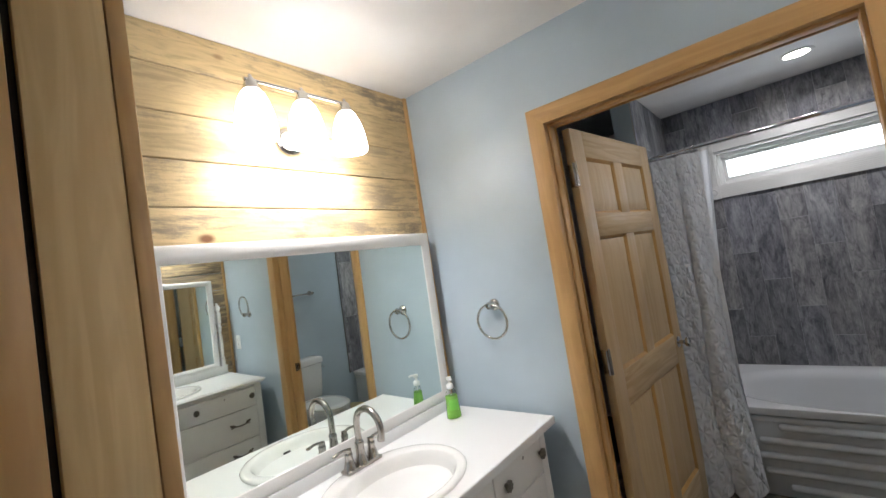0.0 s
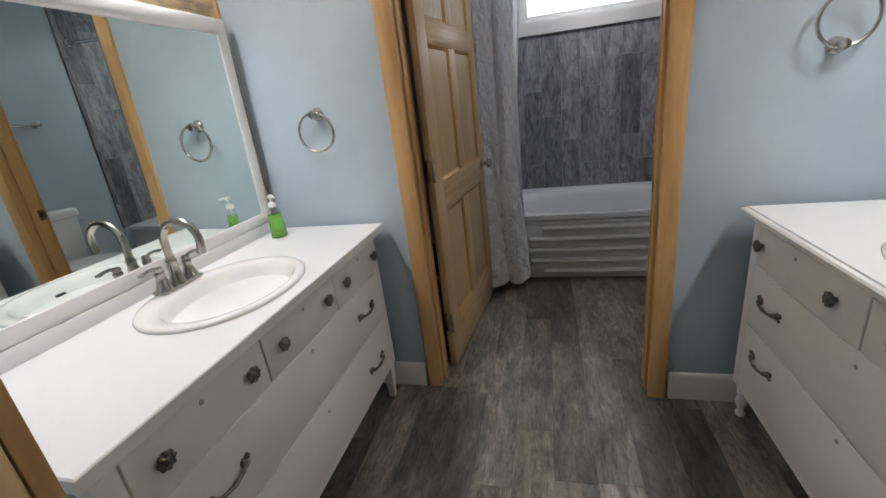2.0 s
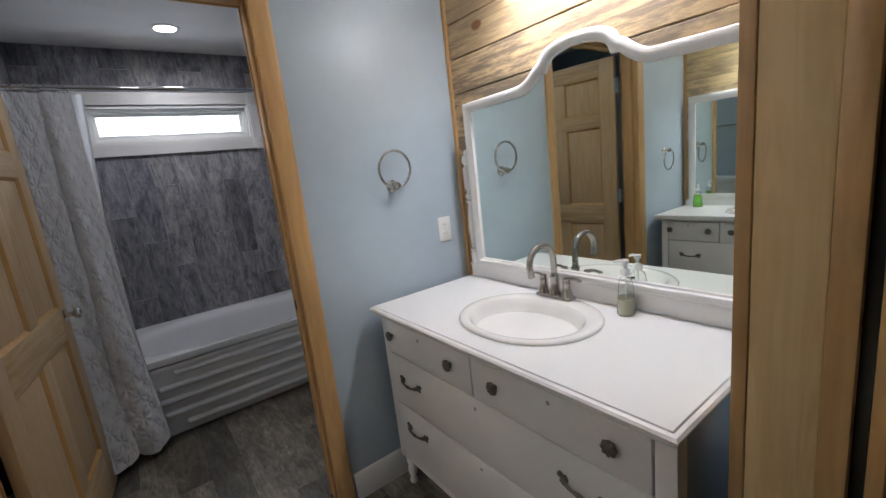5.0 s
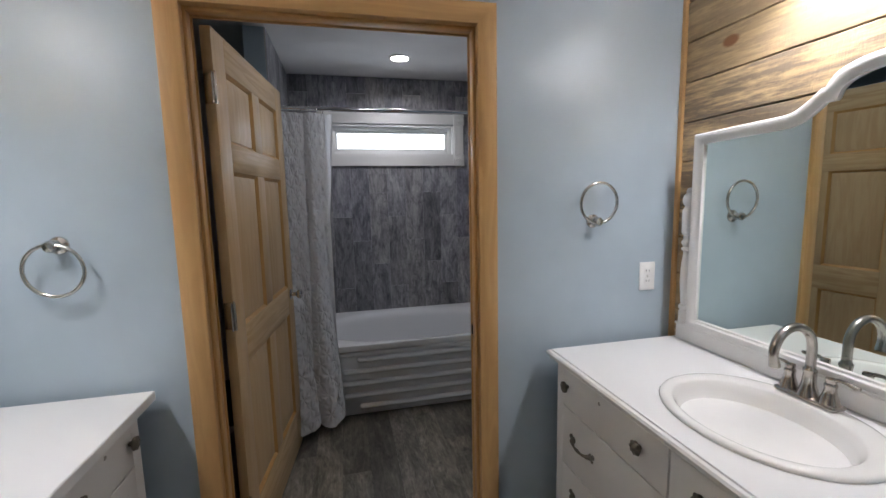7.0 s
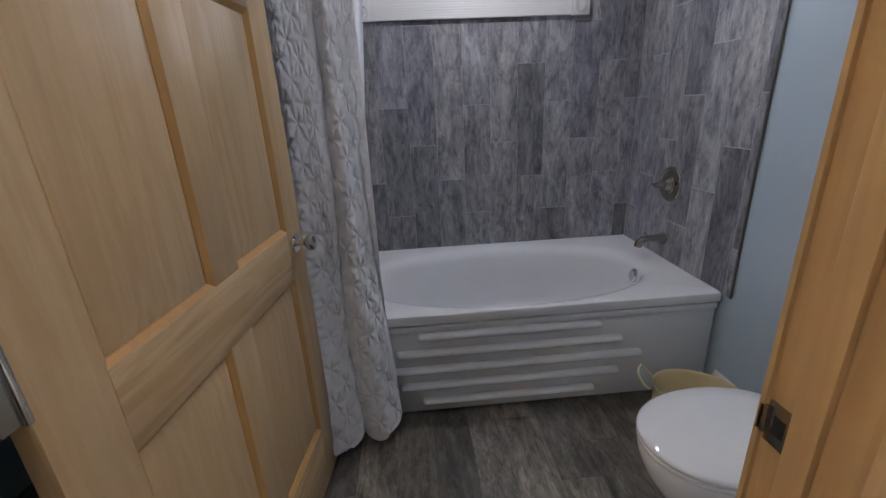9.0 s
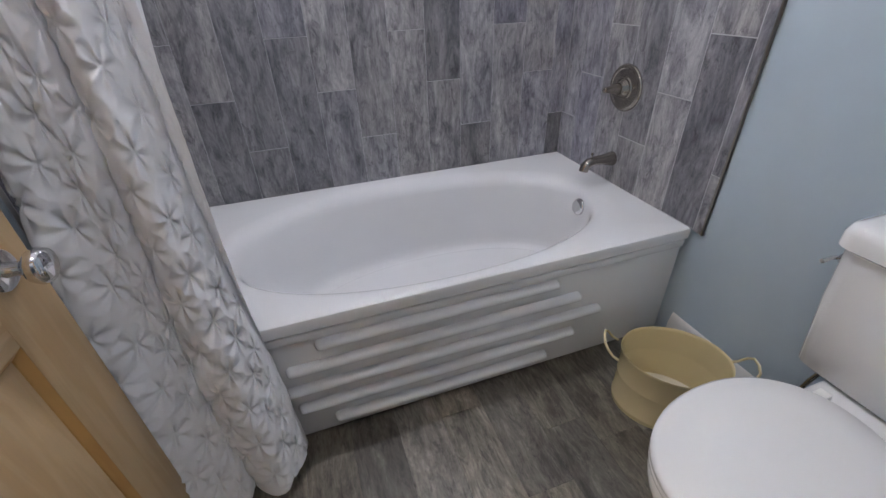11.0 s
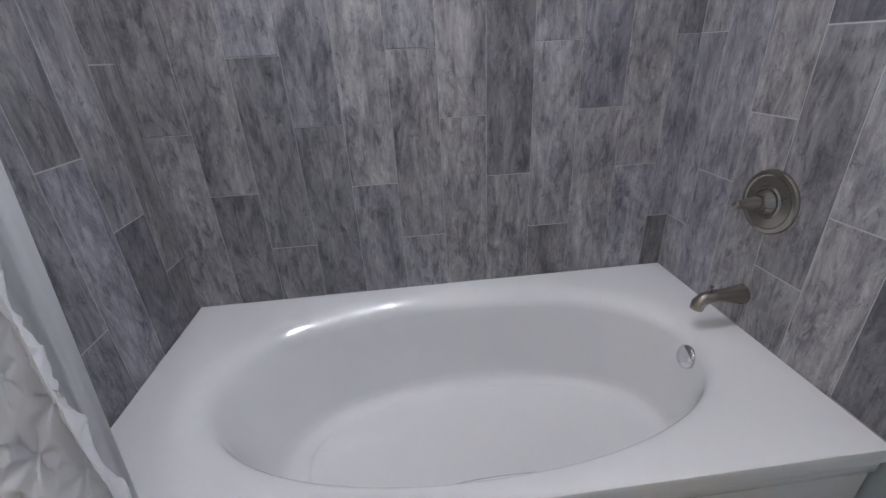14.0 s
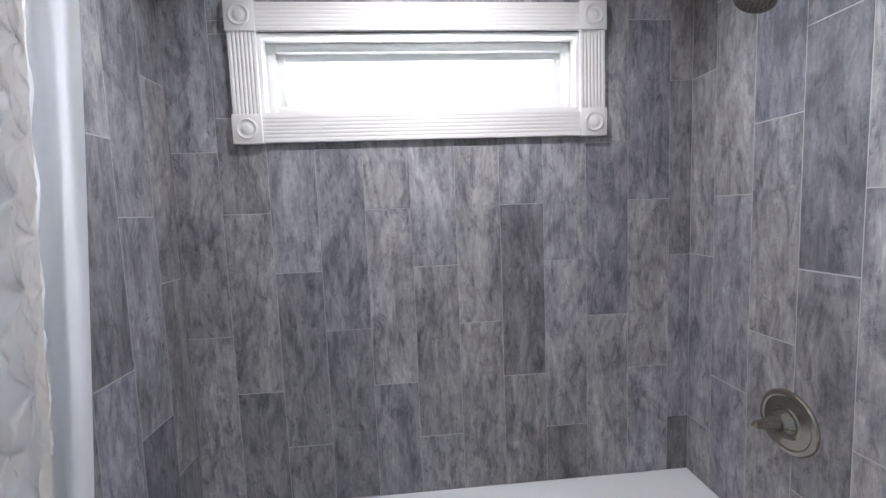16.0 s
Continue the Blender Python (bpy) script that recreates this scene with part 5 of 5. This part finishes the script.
part("tank", Mesh().rings([rounded(0.03, 0.145, 0.170, 0.400), rounded(0.012, 0.160, 0.187, 0.415), rounded(0.008, 0.166, 0.205, 0.60), rounded(0.006, 0.168, 0.212, 0.732)]), PORCELAIN, toilet, "", 50)
part("tank_lid", Mesh().rings([rounded(0.004, 0.172, 0.216, 0.734), rounded(0.001, 0.180, 0.224, 0.740), rounded(0.001, 0.180, 0.224, 0.772), rounded(0.004, 0.174, 0.218, 0.790), rounded(0.015, 0.155, 0.198, 0.799), rounded(0.05, 0.12, 0.14, 0.802)]), PORCELAIN, toilet, "", 50)
lev = part("flush_lever", Mesh().lathe([(0.014, -0.206), (0.014, -0.216), (0.008, -0.222), (0.0, -0.223)], 18, (0.12, 0, 0.69), "y").tube([(0.12, -0.218, 0.69), (0.14, -0.226, 0.688), (0.165, -0.228, 0.684)], [0.006, 0.005, 0.006], 10), CHROME, toilet, "chrome flush lever", 50)

valve = thing("supply_valve", pose(XR - 0.016, 2.40, 0.10), "chrome water supply valve and hose beside the toilet", "supply valve")
part("escutcheon", Mesh().lathe([(0.028, 0.0), (0.026, -0.006), (0.01, -0.01), (0.008, -0.05), (0.0, -0.051)], 20, (0, 0, 0), "x"), CHROME, valve, "", 50)
part("stop", Mesh().lathe([(0.011, -0.02), (0.013, -0.01), (0.013, 0.012), (0.008, 0.03)], 16, (-0.045, 0, 0)).lathe([(0.016, -0.062), (0.018, -0.07), (0.016, -0.08), (0.0, -0.081)], 14, (0, 0, 0), "x", 0.6), CHROME, valve, "", 50)
part("hose", Mesh().tube([(-0.045, 0, 0.03), (-0.05, -0.01, 0.12), (-0.075, -0.03, 0.22), (-0.08, -0.05, 0.305)], 0.006, 10), NICKEL, valve, "", 60)

# ---- enamel basket ----
bucket = thing("enamel_tub", pose(1.196, 2.622, 0, 0, 0, -38), "cream enamelled oval metal tub with wire handles on the floor", "bucket")
def oval(k, z):
    return ellipse(0, 0, 0.163 * k, 0.128 * k, z, 56)


prof = [(0.92, 0.004), (0.94, 0.0005), (0.945, 0.012), (0.962, 0.016), (0.963, 0.022), (0.948, 0.026), (0.956, 0.120), (0.966, 0.126), (0.967, 0.132), (0.958, 0.137), (0.985, 0.218), (1.0, 0.222), (1.006, 0.227), (1.0, 0.232), (0.985, 0.230), (0.975, 0.22), (0.948, 0.137), (0.956, 0.131), (0.946, 0.125), (0.938, 0.03), (0.93, 0.016), (0.92, 0.014)]
part("wall", Mesh().rings([oval(k, z) for k, z in prof], False, False), ENAMEL, bucket, "", 50)
part("bottom", Mesh().rings([oval(0.928, 0.008), oval(0.928, 0.0145), oval(0.7, 0.016), oval(0.02, 0.0165)]), CREAM, bucket, "pale cream floor of the tub", 50)
for s in (-1, 1):
    pts = [(s * 0.168, -0.048, 0.205), (s * 0.186, -0.047, 0.215), (s * 0.205, -0.044, 0.238), (s * 0.216, -0.030, 0.252), (s * 0.219, 0.0, 0.256), (s * 0.216, 0.030, 0.252), (s * 0.205, 0.044, 0.238), (s * 0.186, 0.047, 0.215), (s * 0.168, 0.048, 0.205)]
    part("handle", Mesh().tube(pts, 0.0042, 10), ENAMEL, bucket, "cream wire handle", 60)

# ---- recessed lamps ----
dl = thing("recessed_light", pose(0.525, 3.27, CEIL), "round recessed ceiling light, lit, over the tub", "ceiling light", "recessed bath lights")
part("trim_ring", Mesh().lathe([(0.082, 0.0), (0.082, -0.004), (0.074, -0.008), (0.062, -0.006), (0.06, -0.0005)], 40, (0, 0, 0)), TRIM_WHITE, dl, "white trim ring", 50)
part("lens", Mesh().lathe([(0.060, -0.0005), (0.060, -0.004), (0.0, -0.006)], 40), BULB, dl, "glowing lens", 50)
# unseen fitting for the inferred second lamp
tagged(copy_thing(dl, pose(0.30, 2.25, CEIL)), "unseen round recessed ceiling light, lit, assumed near the toilet", "ceiling light", "recessed bath lights")

# ---- tiles, column by column from each corner ----
tile_wall(wall_back, lambda u, z: pose(ALC0 + u, YB + 0.009, z, 0, 0, 180), ALC1 - ALC0, 2, -1, (IX0 - ALC0, IX1 - ALC0, IZ0, IZ1), 0.146)
tile_wall(wall_right, lambda u, z: pose(XR - 0.0005, YB - u, z, 0, 0, 90), YB - TILE_FRONT, 0, 1, None, 0.113)
tile_wall(partition, lambda u, z: pose(ALC0 - 0.0095, YB - u, z, 0, 0, -90), YB - 2.866, 0, 1, None, 0.113)
